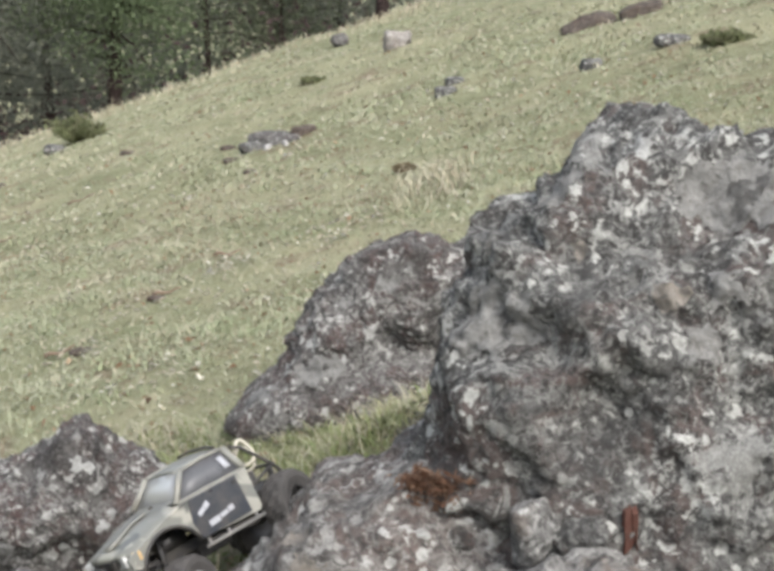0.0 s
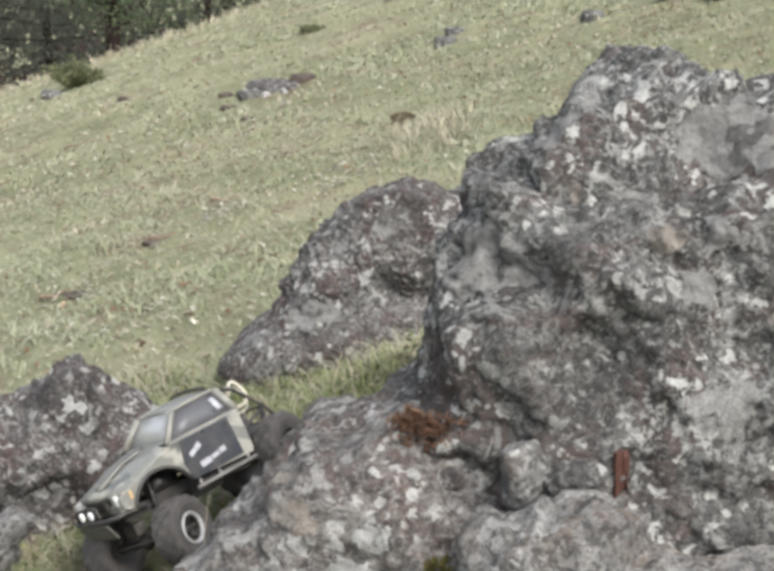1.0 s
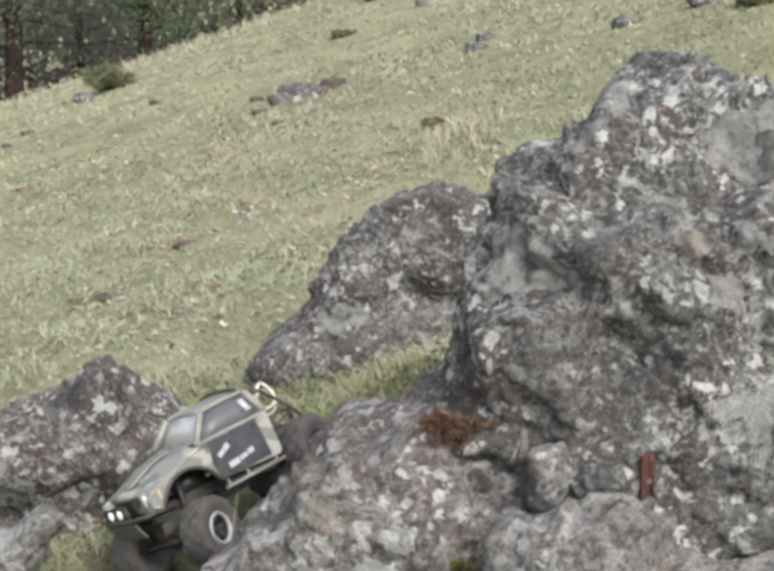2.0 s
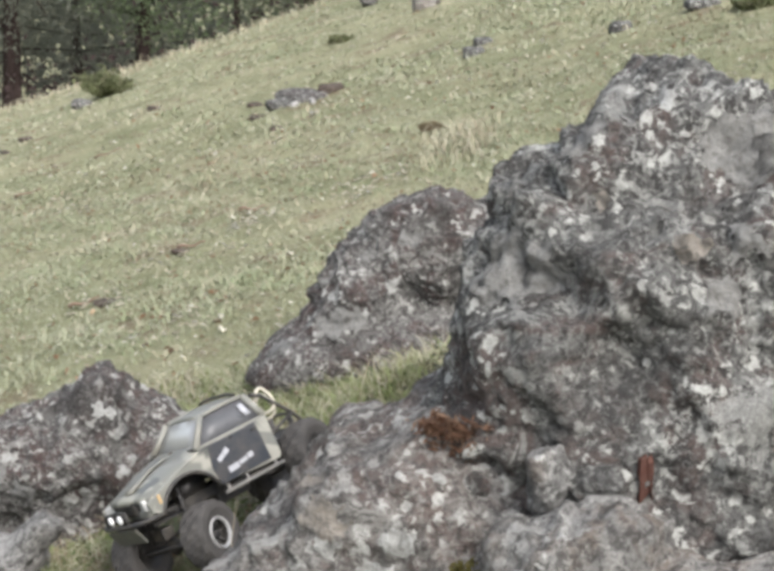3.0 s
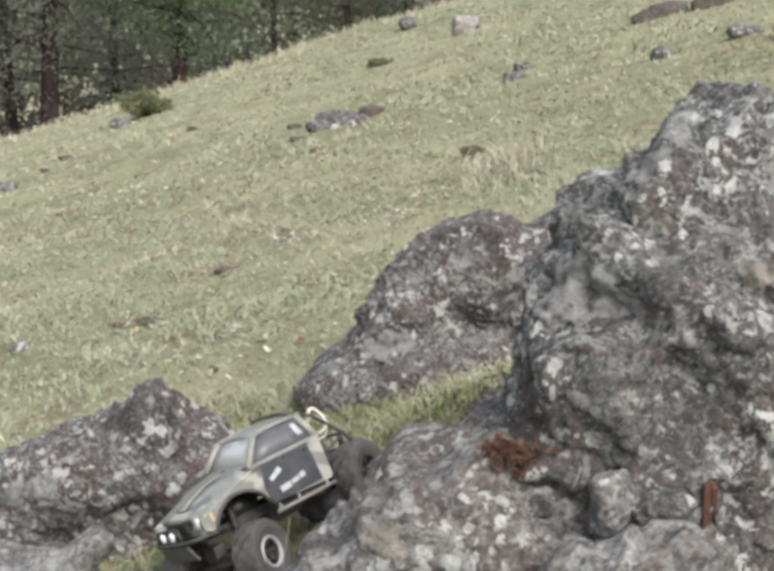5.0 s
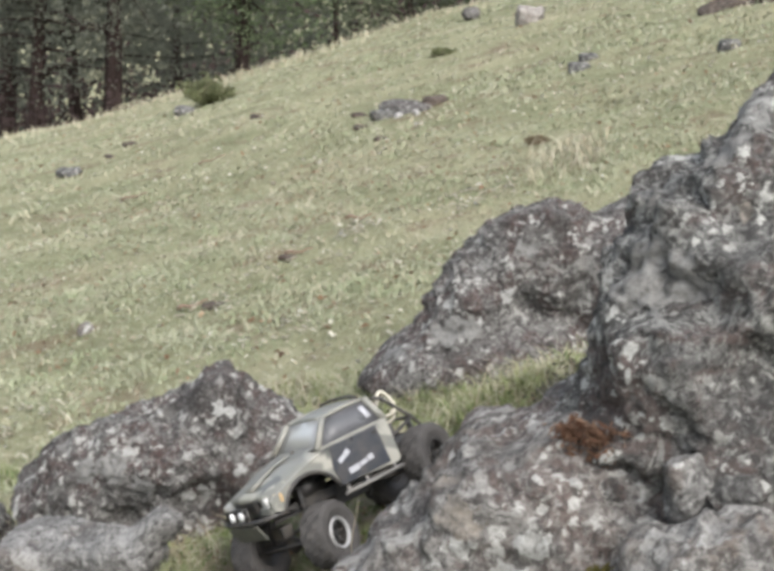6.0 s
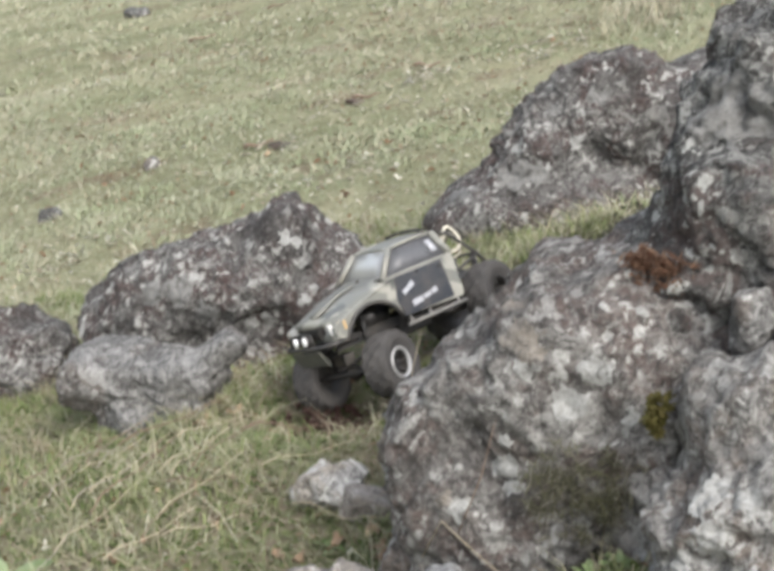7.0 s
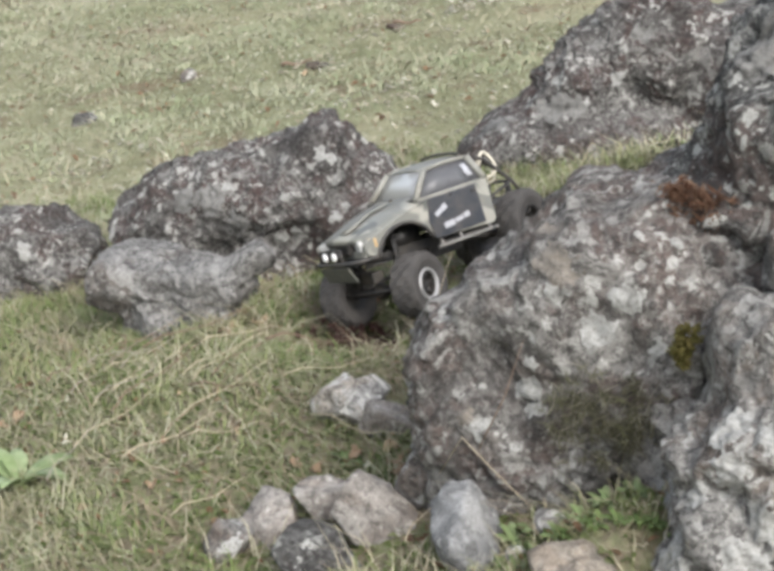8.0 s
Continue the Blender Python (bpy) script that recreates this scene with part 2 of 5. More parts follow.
def rock(name, centre, lumps, level, material, label, join=0.05, rough=0.03, seed=0.0, chips=0.02, cell=8.0, group="", square=3.0, cuts=8, depth=(0.86, 1.02)):
    """A boulder: broken blocks (x, y, z, rx, ry, rz, turn, tip) melted together around a centre, then stepped, ridged and pitted."""
    d, faces = ico(level)
    c = np.array(centre, float)
    rng = np.random.default_rng(int(seed * 10) + 5)
    shapes = []
    for x, y, z, rx, ry, rz, turn, tip in lumps:
        inv = np.array(pose(0, 0, 0, 0, tip, turn).to_3x3().inverted())
        n = rng.normal(0, 1, (cuts, 3))
        n /= np.linalg.norm(n, axis=1, keepdims=True)
        shapes.append((np.array([x, y, z]), np.array([rx, ry, rz]), inv, n, rng.uniform(*depth, cuts)))

    def field(p):
        total = 0.0
        for at, r, inv, n, deep in shapes:
            q = (p - at) @ inv.T / r
            # between a ball and a box, with flat faces broken off
            s = (np.abs(q) ** square).sum(1) ** (1 / square) - 1
            if cuts:
                s = np.maximum(s, (q @ n.T - deep).max(1))
            total = total + np.exp(-np.clip(s * r.min(), -1, 1) / join)
        return join * 0.85 - join * np.log(total + 1e-30)

    far = max(np.linalg.norm(at - c) + r.max() for at, r, *_ in shapes) * 1.3
    hi, lo = np.full(len(d), far), np.zeros(len(d))
    found = np.zeros(len(d), bool)
    for s in np.linspace(1, 0, 46):
        inside = field(c + d * (far * s)) < 0
        fresh = inside & ~found
        lo[fresh] = far * s
        hi[fresh] = far * (s + 1 / 45)
        found |= fresh
    for _ in range(12):
        mid = (lo + hi) / 2
        inside = field(c + d * mid[:, None]) < 0
        lo, hi = np.where(inside, mid, lo), np.where(inside, hi, mid)
    p = c + d * lo[:, None]
    k = int(seed * 7)
    w = p + 0.02 * np.stack([layers(p, 11, 2, k + 60), layers(p, 11, 2, k + 70), layers(p, 11, 2, k + 80)], 1)
    # broken ledges that dip to one side, rounded swells, ridges and pits
    step = 2.6 * layers(w * np.array([0.8, 0.8, 1.5]) + 0.3 * w[:, :1], cell * 0.8, 3, k)
    part_way = step - np.floor(step)
    stair = np.floor(step) + np.clip((part_way - 0.55) / 0.4, 0, 1) ** 2
    off = chips * 0.42 * stair + rough * 0.55 * layers(w, 6.5, 3, k + 10) + rough * 0.30 * (layers(w, 15, 4, k + 20, 0.55, True) - 0.5)
    off += min(rough, 0.02) * 0.16 * layers(p, 60, 3, k + 30, 0.6) - min(rough, 0.02) * 0.5 * np.clip(layers(w, 26, 2, k + 40) - 0.55, 0, 1)
    p = p + d * off[:, None]
    base = Vector((c[0], c[1], p[:, 2].min()))
    ob = new(name, mesh_from(name, p - np.array(base), faces, material, True))
    ob.location = base
    ROCKS.setdefault(name, ob)
    return tagged(ob, label, "rock", group)


rock("boulder", (0.36, 1.99, 0.98),
     [(0.42, 1.93, 0.95, 0.31, 0.285, 0.22, 4, 0), (0.180, 1.90, 1.148, 0.128, 0.15, 0.082, -6, -20), (0.285, 1.99, 1.205, 0.088, 0.14, 0.095, 0, -14),
      (0.47, 1.93, 1.18, 0.15, 0.16, 0.085, 0, 4), (0.53, 2.10, 1.215, 0.13, 0.15, 0.075, 0, -5), (0.40, 2.03, 1.17, 0.15, 0.15, 0.10, 0, 0), (0.155, 1.86, 1.06, 0.090, 0.145, 0.072, 0, -8),
      (0.158, 1.86, 0.965, 0.098, 0.15, 0.115, 0, 8), (0.135, 1.87, 0.89, 0.10, 0.13, 0.10, 0, 0), (0.115, 1.80, 0.875, 0.10, 0.13, 0.070, 0, -34), (0.20, 1.83, 0.90, 0.12, 0.15, 0.14, 0, 0), (0.26, 1.86, 0.93, 0.16, 0.185, 0.16, 0, 12), (0.27, 1.88, 1.08, 0.16, 0.19, 0.10, 0, -10),
      (0.40, 1.87, 1.10, 0.17, 0.17, 0.10, 10, 6), (0.5, 1.97, 0.6, 0.5, 0.36, 0.4, 0, 0), (0.28, 1.95, 0.72, 0.16, 0.25, 0.22, 0, 0)],
     7, GREY_ROCK, "large grey boulder crusted with pale lichen in the turf", 0.016, 0.030, 2.3, 0.024, 9.0)
rock("slab_rock", (0.0, 1.86, 0.62),
     [(-0.070, 1.84, 0.66, 0.150, 0.17, 0.192, -4, 37), (0.05, 1.82, 0.70, 0.15, 0.17, 0.183, -4, -9), (-0.02, 1.835, 0.67, 0.14, 0.172, 0.185, -4, 20), (-0.12, 1.86, 0.48, 0.12, 0.15, 0.14, 0, 0),
      (0.16, 1.86, 0.71, 0.17, 0.19, 0.20, 0, 0), (0.02, 1.80, 0.52, 0.15, 0.135, 0.16, 0, 0), (0.10, 1.80, 0.80, 0.11, 0.15, 0.098, 0, -8)],
     7, SLAB_ROCK, "sloping weathered grey rock slab with pale lichen", 0.014, 0.019, 9.1, 0.017, 8.0, "", 5.0, 4, (0.86, 1.0))
rock("broken_rock", (0.17, 1.6, 0.62),
     [(0.18, 1.58, 0.67, 0.15, 0.15, 0.12, 10, -20), (0.15, 1.56, 0.57, 0.10, 0.13, 0.13, 0, 0), (0.13, 1.62, 0.80, 0.05, 0.06, 0.06, 0, 0), (0.33, 1.55, 0.69, 0.17, 0.12, 0.13, 0, -4), (0.19, 1.60, 0.80, 0.12, 0.09, 0.075, 0, -4)],
     7, PALE_ROCK, "pale lichen-covered broken rock beside the slab", 0.010, 0.026, 4.4, 0.024)
rock("wedged_stone", (0.155, 1.655, 0.885), [(0.155, 1.655, 0.885, 0.028, 0.03, 0.034, 20, -12), (0.16, 1.66, 0.87, 0.03, 0.03, 0.03, 0, 0)],
     5, SMOOTH_ROCK, "pointed grey stone wedged in the crevice", 0.006, 0.006, 41.0, 0.006, 24.0, "", 5.0, 10, (0.70, 0.98))
rock("wedged_stone", (0.215, 1.655, 0.875), [(0.215, 1.655, 0.875, 0.036, 0.03, 0.024, -5, 6), (0.20, 1.66, 0.86, 0.03, 0.03, 0.02, 0, 0)],
     5, GREY_ROCK, "dark grey stone wedged in the crevice", 0.006, 0.006, 43.0, 0.006, 24.0, "", 5.0, 10, (0.70, 0.98))
rock("ridge_rock", (0.02, 3.58, 0.62),
     [(0.085, 3.60, 0.755, 0.07, 0.12, 0.130, 0, 0), (-0.055, 3.58, 0.67, 0.122, 0.13, 0.128, 0, -22), (-0.195, 3.53, 0.552, 0.110, 0.11, 0.060, 0, -38), (-0.275, 3.50, 0.478, 0.060, 0.08, 0.036, 0, -38), (-0.19, 3.49, 0.47, 0.09, 0.10, 0.06, 0, -15),
      (0.25, 3.64, 0.68, 0.2, 0.2, 0.2, 0, 0), (0.015, 3.59, 0.715, 0.10, 0.13, 0.118, 0, -18), (-0.08, 3.53, 0.47, 0.27, 0.17, 0.11, 0, -14), (-0.125, 3.56, 0.605, 0.115, 0.13, 0.11, 0, -42)],
     7, DARK_ROCK, "dark grey ridge of rock with pale lichen spots", 0.02, 0.020, 6.2, 0.02, 7.0)
rock("ledge_rock", (0.06, 2.66, 0.5),
     [(0.07, 2.55, 0.50, 0.12, 0.2, 0.10, 0, 0), (0.17, 2.45, 0.54, 0.14, 0.2, 0.12, 0, 0), (-0.04, 2.58, 0.44, 0.09, 0.14, 0.11, 0, -20)],
     6, SLAB_ROCK, "low grey rock ledge behind the slab", 0.02, 0.018, 12.5, 0.016)
rock("humped_rock", (-0.68, 2.97, 0.34),
     [(-0.583, 2.95, 0.505, 0.075, 0.15, 0.125, 0, 8), (-0.49, 2.94, 0.42, 0.09, 0.15, 0.140, 0, 25), (-0.70, 2.95, 0.425, 0.15, 0.17, 0.135, 0, -20), (-0.86, 2.96, 0.35, 0.14, 0.16, 0.11, 0, -32), (-0.69, 2.96, 0.27, 0.28, 0.20, 0.17, 0, 0)],
     7, DARK_ROCK, "humped dark brown rock with pale lichen patches", 0.022, 0.020, 15.5, 0.02)
rock("low_rock", (-0.735, 2.56, 0.36),
     [(-0.765, 2.56, 0.365, 0.135, 0.10, 0.052, 0, -5), (-0.630, 2.54, 0.415, 0.030, 0.075, 0.075, 0, 34), (-0.735, 2.53, 0.312, 0.095, 0.07, 0.052, 45, 0), (-0.665, 2.55, 0.365, 0.06, 0.09, 0.062, 0, 8)],
     6, SMOOTH_ROCK, "low smooth grey rock half sunk in grass", 0.007, 0.013, 21.0, 0.016, 10.0, "", 6.0, 5, (0.84, 1.02))
rock("earth_bank", (-0.27, 2.48, 0.34), [(-0.27, 2.47, 0.32, 0.085, 0.09, 0.06, 0, -10), (-0.20, 2.55, 0.39, 0.09, 0.11, 0.075, 0, -14)],
     5, EARTH, "bare red-brown earth bank under the wheels", 0.015, 0.008, 51.0, 0.008, 14.0)
rock("dark_rock", (-1.15, 3.03, 0.15),
     [(-1.13, 3.02, 0.15, 0.09, 0.14, 0.118, 0, 30), (-1.22, 3.03, 0.17, 0.11, 0.14, 0.128, 0, 5), (-1.15, 3.02, 0.05, 0.13, 0.14, 0.11, 0, 0)],
     6, DARK_ROCK, "rounded dark brown rock in the grass", 0.012, 0.020, 25.0, 0.02)


def crust_material(name, a, b, worn=0.7):
    m = Nodes(name, 0.95, spec=0.15)
    grain = m.noise(190, 4, 0.7)
    c = m.mix(m.ramp(m.noise(55, 5, 0.7), (0.38, 0.0), (0.62, 1.0)), a, b)
    c = m.mix(m.ramp(m.noise(85, 5, 0.72, 0.4), (0.40, worn), (0.50, 0.0)), c, (0.085, 0.08, 0.076))
    m.bump(m.math("ADD", grain, m.noise(80, 4, 0.7)), 0.005, 0.9)
    return m.done(m.mix(m.ramp(grain, (0.36, 0.6), (0.52, 0.0)), c, (0.14, 0.135, 0.128)))


WHITE_CRUST = crust_material("white_lichen_crust", (0.27, 0.273, 0.263), (0.36, 0.363, 0.352), 0.3)
GREY_CRUST = crust_material("smooth_grey_crust", (0.15, 0.15, 0.145), (0.215, 0.215, 0.208))
TAN_CRUST = crust_material("tan_bare_stone", (0.17, 0.152, 0.13), (0.235, 0.217, 0.195))


def lichen(host, material, spots, label=""):
    """Crusts grown on a rock: thin ragged skins raised a little from its surface, at (x, y, z, radius)."""
    me = host.data
    v = np.empty(len(me.vertices) * 3, np.float32)
    me.vertices.foreach_get("co", v)
    v = v.reshape(-1, 3)
    nr = np.empty(len(me.vertices) * 3, np.float32)
    me.vertices.foreach_get("normal", nr)
    nr = nr.reshape(-1, 3)
    f = np.empty(len(me.polygons) * 3, np.int32)
    me.polygons.foreach_get("vertices", f)
    f = f.reshape(-1, 3)
    for i, (x, y, z, r) in enumerate(spots):
        d = v - (np.array([x, y, z]) - np.array(host.location))
        d = v - v[np.linalg.norm(d, axis=1).argmin()]
        dist = np.linalg.norm(d, axis=1)
        near = np.where(dist < r * 1.7)[0]
        ragged = np.full(len(v), 9.0)
        for k in near:
            ragged[k] = dist[k] / r + 0.55 * noise.fractal(Vector(v[k]) * (1.3 / r) + Vector((i, i * 0.7, 0)), 0.7, 2.0, 5)
        keep = (ragged[f] < 1.0).all(1)
        if keep.sum() < 4:
            continue
        used, back = np.unique(f[keep], return_inverse=True)
        edge = np.clip((1.0 - ragged[used]) * 6, 0.15, 1.0)[:, None]
        ob = new("lichen_patch", mesh_from("lichen_patch", v[used] + nr[used] * (0.0014 * edge), back.reshape(-1, 3), material, True))
        ob.parent = host
        tagged(ob, label)


def stone(name, x, y, size, material, label, seed, lift=0.35, turn=0.0, tip=0.0, level=5, category="stone", group=""):
    """A small stone half sunk in the turf."""
    z = float(ground_z(x, y))
    rx, ry, rz = size
    m = min(size)
    ob = rock(name, (x, y, z + rz * lift),
              [(x, y, z + rz * lift, rx, ry, rz, turn, tip), (x + rx * 0.35, y + ry * 0.2, z + rz * (lift + 0.15), rx * 0.6, ry * 0.7, rz * 0.75, turn + 25, tip - 10)],
              level, material, label, m * 0.15, m * 0.15, seed, m * 0.30, 0.5 / max(size), group, 4.0)
    return tagged(ob, category=category)


def flat_stone(x, y, size, material, label, seed, lift, turn=0.0, tip=0.0, pitch=0.0, square=6.0):
    """A broken flat stone with crisp edges, lying or leaning in the turf."""
    z = float(ground_z(x, y))
    rx, ry, rz = size
    m = min(size)
    at = z + rz * lift
    ob = rock("stone", (x, y, at), [(x, y, at, rx, ry, rz, turn, tip), (x - rx * 0.25, y + ry * 0.3, at + m * pitch, rx * 0.7, ry * 0.65, rz * 0.9, turn + 14, tip)],
              5, material, label, m * 0.08, m * 0.07, seed, m * 0.12, 0.42 / max(size), "", square, 12, (0.62, 0.95))
    return tagged(ob, category="stone")


WARM_STONE = rock_material("warm_tan_stone", (0.185, 0.17, 0.155), (0.32, 0.30, 0.278), (0.235, 0.20, 0.175), (0.44, 0.425, 0.395), 0.7, 8.8, 0.5, 0.004, 0.25)
BLUE_STONE = rock_material("blue_grey_stone", (0.15, 0.155, 0.16), (0.25, 0.255, 0.26), (0.16, 0.155, 0.15), (0.36, 0.365, 0.36), 0.5, 1.7, 0.55, 0.003, 0.15)
TAN_STONE = rock_material("tan_stone", (0.21, 0.185, 0.155), (0.29, 0.26, 0.22), (0.24, 0.20, 0.16), (0.34, 0.32, 0.285), 0.4, 2.9, 0.5, 0.004, 0.15)
flat_stone(-0.345, 2.07, (0.060, 0.05, 0.055), LIGHT_STONE, "pale angular stone with a white lichen face", 31, 0.40, 24, 28, 0.0, 5.0)
flat_stone(-0.300, 2.05, (0.045, 0.04, 0.030), WARM_STONE, "low tan stone behind a pale angular one", 62, 0.30, 10, 12)
flat_stone(-0.395, 1.79, (0.052, 0.05, 0.046), WARM_STONE, "weathered grey-brown stone sunk in the turf", 33, 0.30, 10, 10)
flat_stone(-0.445, 1.75, (0.035, 0.04, 0.030), PALE_ROCK, "weathered pale grey stone sunk in the turf", 63, 0.5, 30, -8)
flat_stone(-0.245, 1.735, (0.066, 0.05, 0.042), WARM_STONE, "brown faceted stone with a dark broken edge", 34, 0.50, -14, 16, 0.1)
flat_stone(-0.325, 1.81, (0.058, 0.04, 0.034), WARM_STONE, "flat pinkish stone lying over a brown one", 61, 0.9, -10, 10)
flat_stone(-0.300, 1.665, (0.075, 0.05, 0.034), GREY_ROCK, "dark grey flat stone under a brown one", 35, 0.6, -15, 14)
flat_stone(-0.205, 1.775, (0.042, 0.032, 0.052), PALE_ROCK, "small pointed pale grey stone", 36, 0.75, 20, 24, 0.0, 4.0)
flat_stone(-0.130, 1.63, (0.048, 0.06, 0.072), BLUE_STONE, "upright blue-grey stone slab leaning in the grass", 37, 0.08, 38, -34, 0.0, 6.0)
flat_stone(-0.012, 1.495, (0.060, 0.046, 0.028), TAN_STONE, "flat tan stone lying in green grass", 38, 0.15, 24, -6, 0.2)
stone("stone", -0.078, 1.58, (0.012, 0.012, 0.009), LIGHT_STONE, "small whitish pebble in the grass", 39, 0.6, 0, 0, 4)
stone("stone", -0.045, 1.62, (0.018, 0.016, 0.014), LIGHT_STONE, "small whitish pebble in the grass", 40, 0.6, 0, 0, 4)

# stones and clods up the slope
for x, y, w, h, m, seed in [(-0.62, 9.10, 0.17, 0.058, DARK_ROCK, 41), (-0.75, 9.0, 0.09, 0.045, GREY_ROCK, 42), (-0.48, 9.15, 0.08, 0.050, EARTH, 55), (-0.66, 8.90, 0.026, 0.028, LIGHT_STONE, 56), (-0.86, 8.85, 0.07, 0.025, EARTH, 57), (-0.56, 8.92, 0.024, 0.028, LIGHT_STONE, 58)]:
    stone("stone", x, y, (w, w * 0.7, h), m, "small broken stone in a scatter on the slope", seed, 0.2, seed * 30, 0, 4, group="scatter of stones")
stone("stone", 0.09, 13.2, (0.14, 0.12, 0.12), WARM_STONE, "tan-topped stone on the brow of the slope", 43, 0.25, 0, 0)
stone("stone", 1.27, 10.4, (0.19, 0.15, 0.075), EARTH, "dark earthy clod on the slope", 44, 0.02, 0, -20)
stone("stone", 1.60, 10.3, (0.15, 0.13, 0.070), EARTH, "dark earthy clod on the slope", 45, 0.02, 0, -20)
stone("stone", 1.03, 8.3, (0.06, 0.06, 0.05), GREY_ROCK, "small grey stone in the turf", 46, 0.15, 0, 0, 4)
stone("stone", 0.32, 9.0, (0.07, 0.06, 0.045), GREY_ROCK, "small grey stone in the turf", 47, 0.15, 0, 0, 4)
stone("stone", 0.39, 9.4, (0.06, 0.05, 0.04), GREY_ROCK, "small grey stone in the turf", 48, 0.15, 0, 0, 4)
stone("stone", 1.41, 8.1, (0.10, 0.08, 0.035), GREY_ROCK, "flat grey stone showing in the turf", 49, 0.1, 0, 0, 4)
stone("stone", -2.86, 13.9, (0.10, 0.08, 0.05), GREY_ROCK, "grey stone beside a low shrub", 50, 0.5, 0, 0, 4)
stone("stone", -0.44, 15.4, (0.10, 0.10, 0.10), DARK_ROCK, "small dark stone near the brow", 51, 0.4, 0, 0, 4)
stone("stone", -1.59, 4.55, (0.045, 0.04, 0.035), GREY_ROCK, "small grey stone in the turf", 52, 0.2, 0, 0, 4)
stone("stone", -3.05, 10.8, (0.09, 0.08, 0.06), GREY_ROCK, "small grey stone in the turf", 53, 0.15, 0, 0, 4)
for x, y, w, seed in [(-1.80, 11.2, 0.075, 71), (-2.88, 11.3, 0.05, 72), (-2.84, 11.78, 0.07, 73), (-0.80, 5.52, 0.042, 74), (-0.98, 5.05, 0.045, 75), (-0.92, 9.35, 0.05, 76), (-0.70, 8.2, 0.045, 77)]:
    stone("clod", x, y, (w, w * 0.6, w * 0.36), EARTH, "small dark earth clod in the turf", seed, 0.35, seed * 17, 0, 4, "clod", "dark clods on the slope")
stone("stone", -1.40, 5.05, (0.03, 0.03, 0.03), PALE_ROCK, "small grey stone in the turf", 54, 0.4, 0, 0, 4)

# ---- lichens on the rocks ----
lichen(ROCKS["slab_rock"], WHITE_CRUST, [(-0.031, 1.662, 0.753, 0.024), (-0.081, 1.655, 0.788, 0.015), (-0.07, 1.655, 0.785, 0.010), (-0.01, 1.647, 0.798, 0.020), (0.002, 1.65, 0.79, 0.016), (-0.096, 1.673, 0.661, 0.022), (-0.10, 1.673, 0.69, 0.012), (-0.085, 1.67, 0.64, 0.016),
                                         (0.036, 1.65, 0.75, 0.014), (-0.14, 1.67, 0.60, 0.016), (0.121, 1.674, 0.874, 0.014), (0.06, 1.67, 0.875, 0.012)], "round whitish lichen crust")
lichen(ROCKS["slab_rock"], TAN_CRUST, [(-0.092, 1.67, 0.817, 0.028), (-0.105, 1.727, 0.838, 0.022), (-0.171, 1.661, 0.62, 0.014), (-0.251, 1.741, 0.648, 0.022), (-0.265, 1.75, 0.625, 0.018)], "tan bare patch of stone")
lichen(ROCKS["broken_rock"], WHITE_CRUST, [(0.117, 1.493, 0.74, 0.026), (0.066, 1.58, 0.623, 0.022), (0.075, 1.55, 0.64, 0.016), (0.09, 1.466, 0.662, 0.018), (0.13, 1.47, 0.70, 0.022), (0.20, 1.47, 0.80, 0.022), (0.14, 1.45, 0.62, 0.03), (0.17, 1.45, 0.66, 0.025), (0.10, 1.47, 0.58, 0.025), (0.16, 1.47, 0.74, 0.02)], "pale lichen crust")
lichen(ROCKS["ridge_rock"], WHITE_CRUST, [(-0.039, 3.466, 0.659, 0.020), (-0.152, 3.459, 0.641, 0.020), (-0.10, 3.44, 0.60, 0.012), (0.02, 3.47, 0.62, 0.012)], "round whitish lichen crust")
lichen(ROCKS["ridge_rock"], GREY_CRUST, [(-0.156, 3.435, 0.574, 0.042), (-0.125, 3.43, 0.585, 0.03), (-0.265, 3.451, 0.511, 0.034), (-0.009, 3.499, 0.758, 0.026), (-0.09, 3.48, 0.72, 0.02)], "smooth grey patch of stone")
lichen(ROCKS["boulder"], GREY_CRUST, [(0.109, 1.782, 1.078, 0.045), (0.15, 1.769, 1.095, 0.034), (0.075, 1.80, 1.058, 0.026), (0.193, 1.853, 1.215, 0.034), (0.235, 1.86, 1.22, 0.022), (0.385, 1.84, 1.222, 0.055), (0.43, 1.84, 1.195, 0.04), (0.33, 1.72, 1.06, 0.03), (0.36, 1.70, 1.13, 0.028)], "smooth grey patch of stone")
lichen(ROCKS["boulder"], WHITE_CRUST, [(0.294, 1.868, 1.264, 0.018), (0.285, 1.88, 1.275, 0.012), (0.142, 1.753, 1.052, 0.011), (0.163, 1.737, 1.048, 0.009), (0.132, 1.715, 1.042, 0.008), (0.203, 1.704, 1.046, 0.008), (0.192, 1.688, 1.012, 0.010),
                                       (0.268, 1.708, 0.996, 0.010), (0.238, 1.699, 0.973, 0.011), (0.253, 1.681, 1.091, 0.009), (0.34, 1.711, 1.084, 0.007), (0.231, 1.708, 0.984, 0.009), (0.242, 1.681, 0.962, 0.008), (0.182, 1.676, 0.981, 0.007),
                                       (0.12, 1.69, 0.976, 0.009), (0.258, 1.70, 0.985, 0.007), (0.172, 1.70, 1.03, 0.006), (0.215, 1.69, 1.03, 0.007), (0.345, 1.70, 1.10, 0.006), (0.36, 1.69, 1.08, 0.007), (0.15, 1.69, 0.96, 0.007), (0.19, 1.68, 0.955, 0.008)], "round whitish lichen")
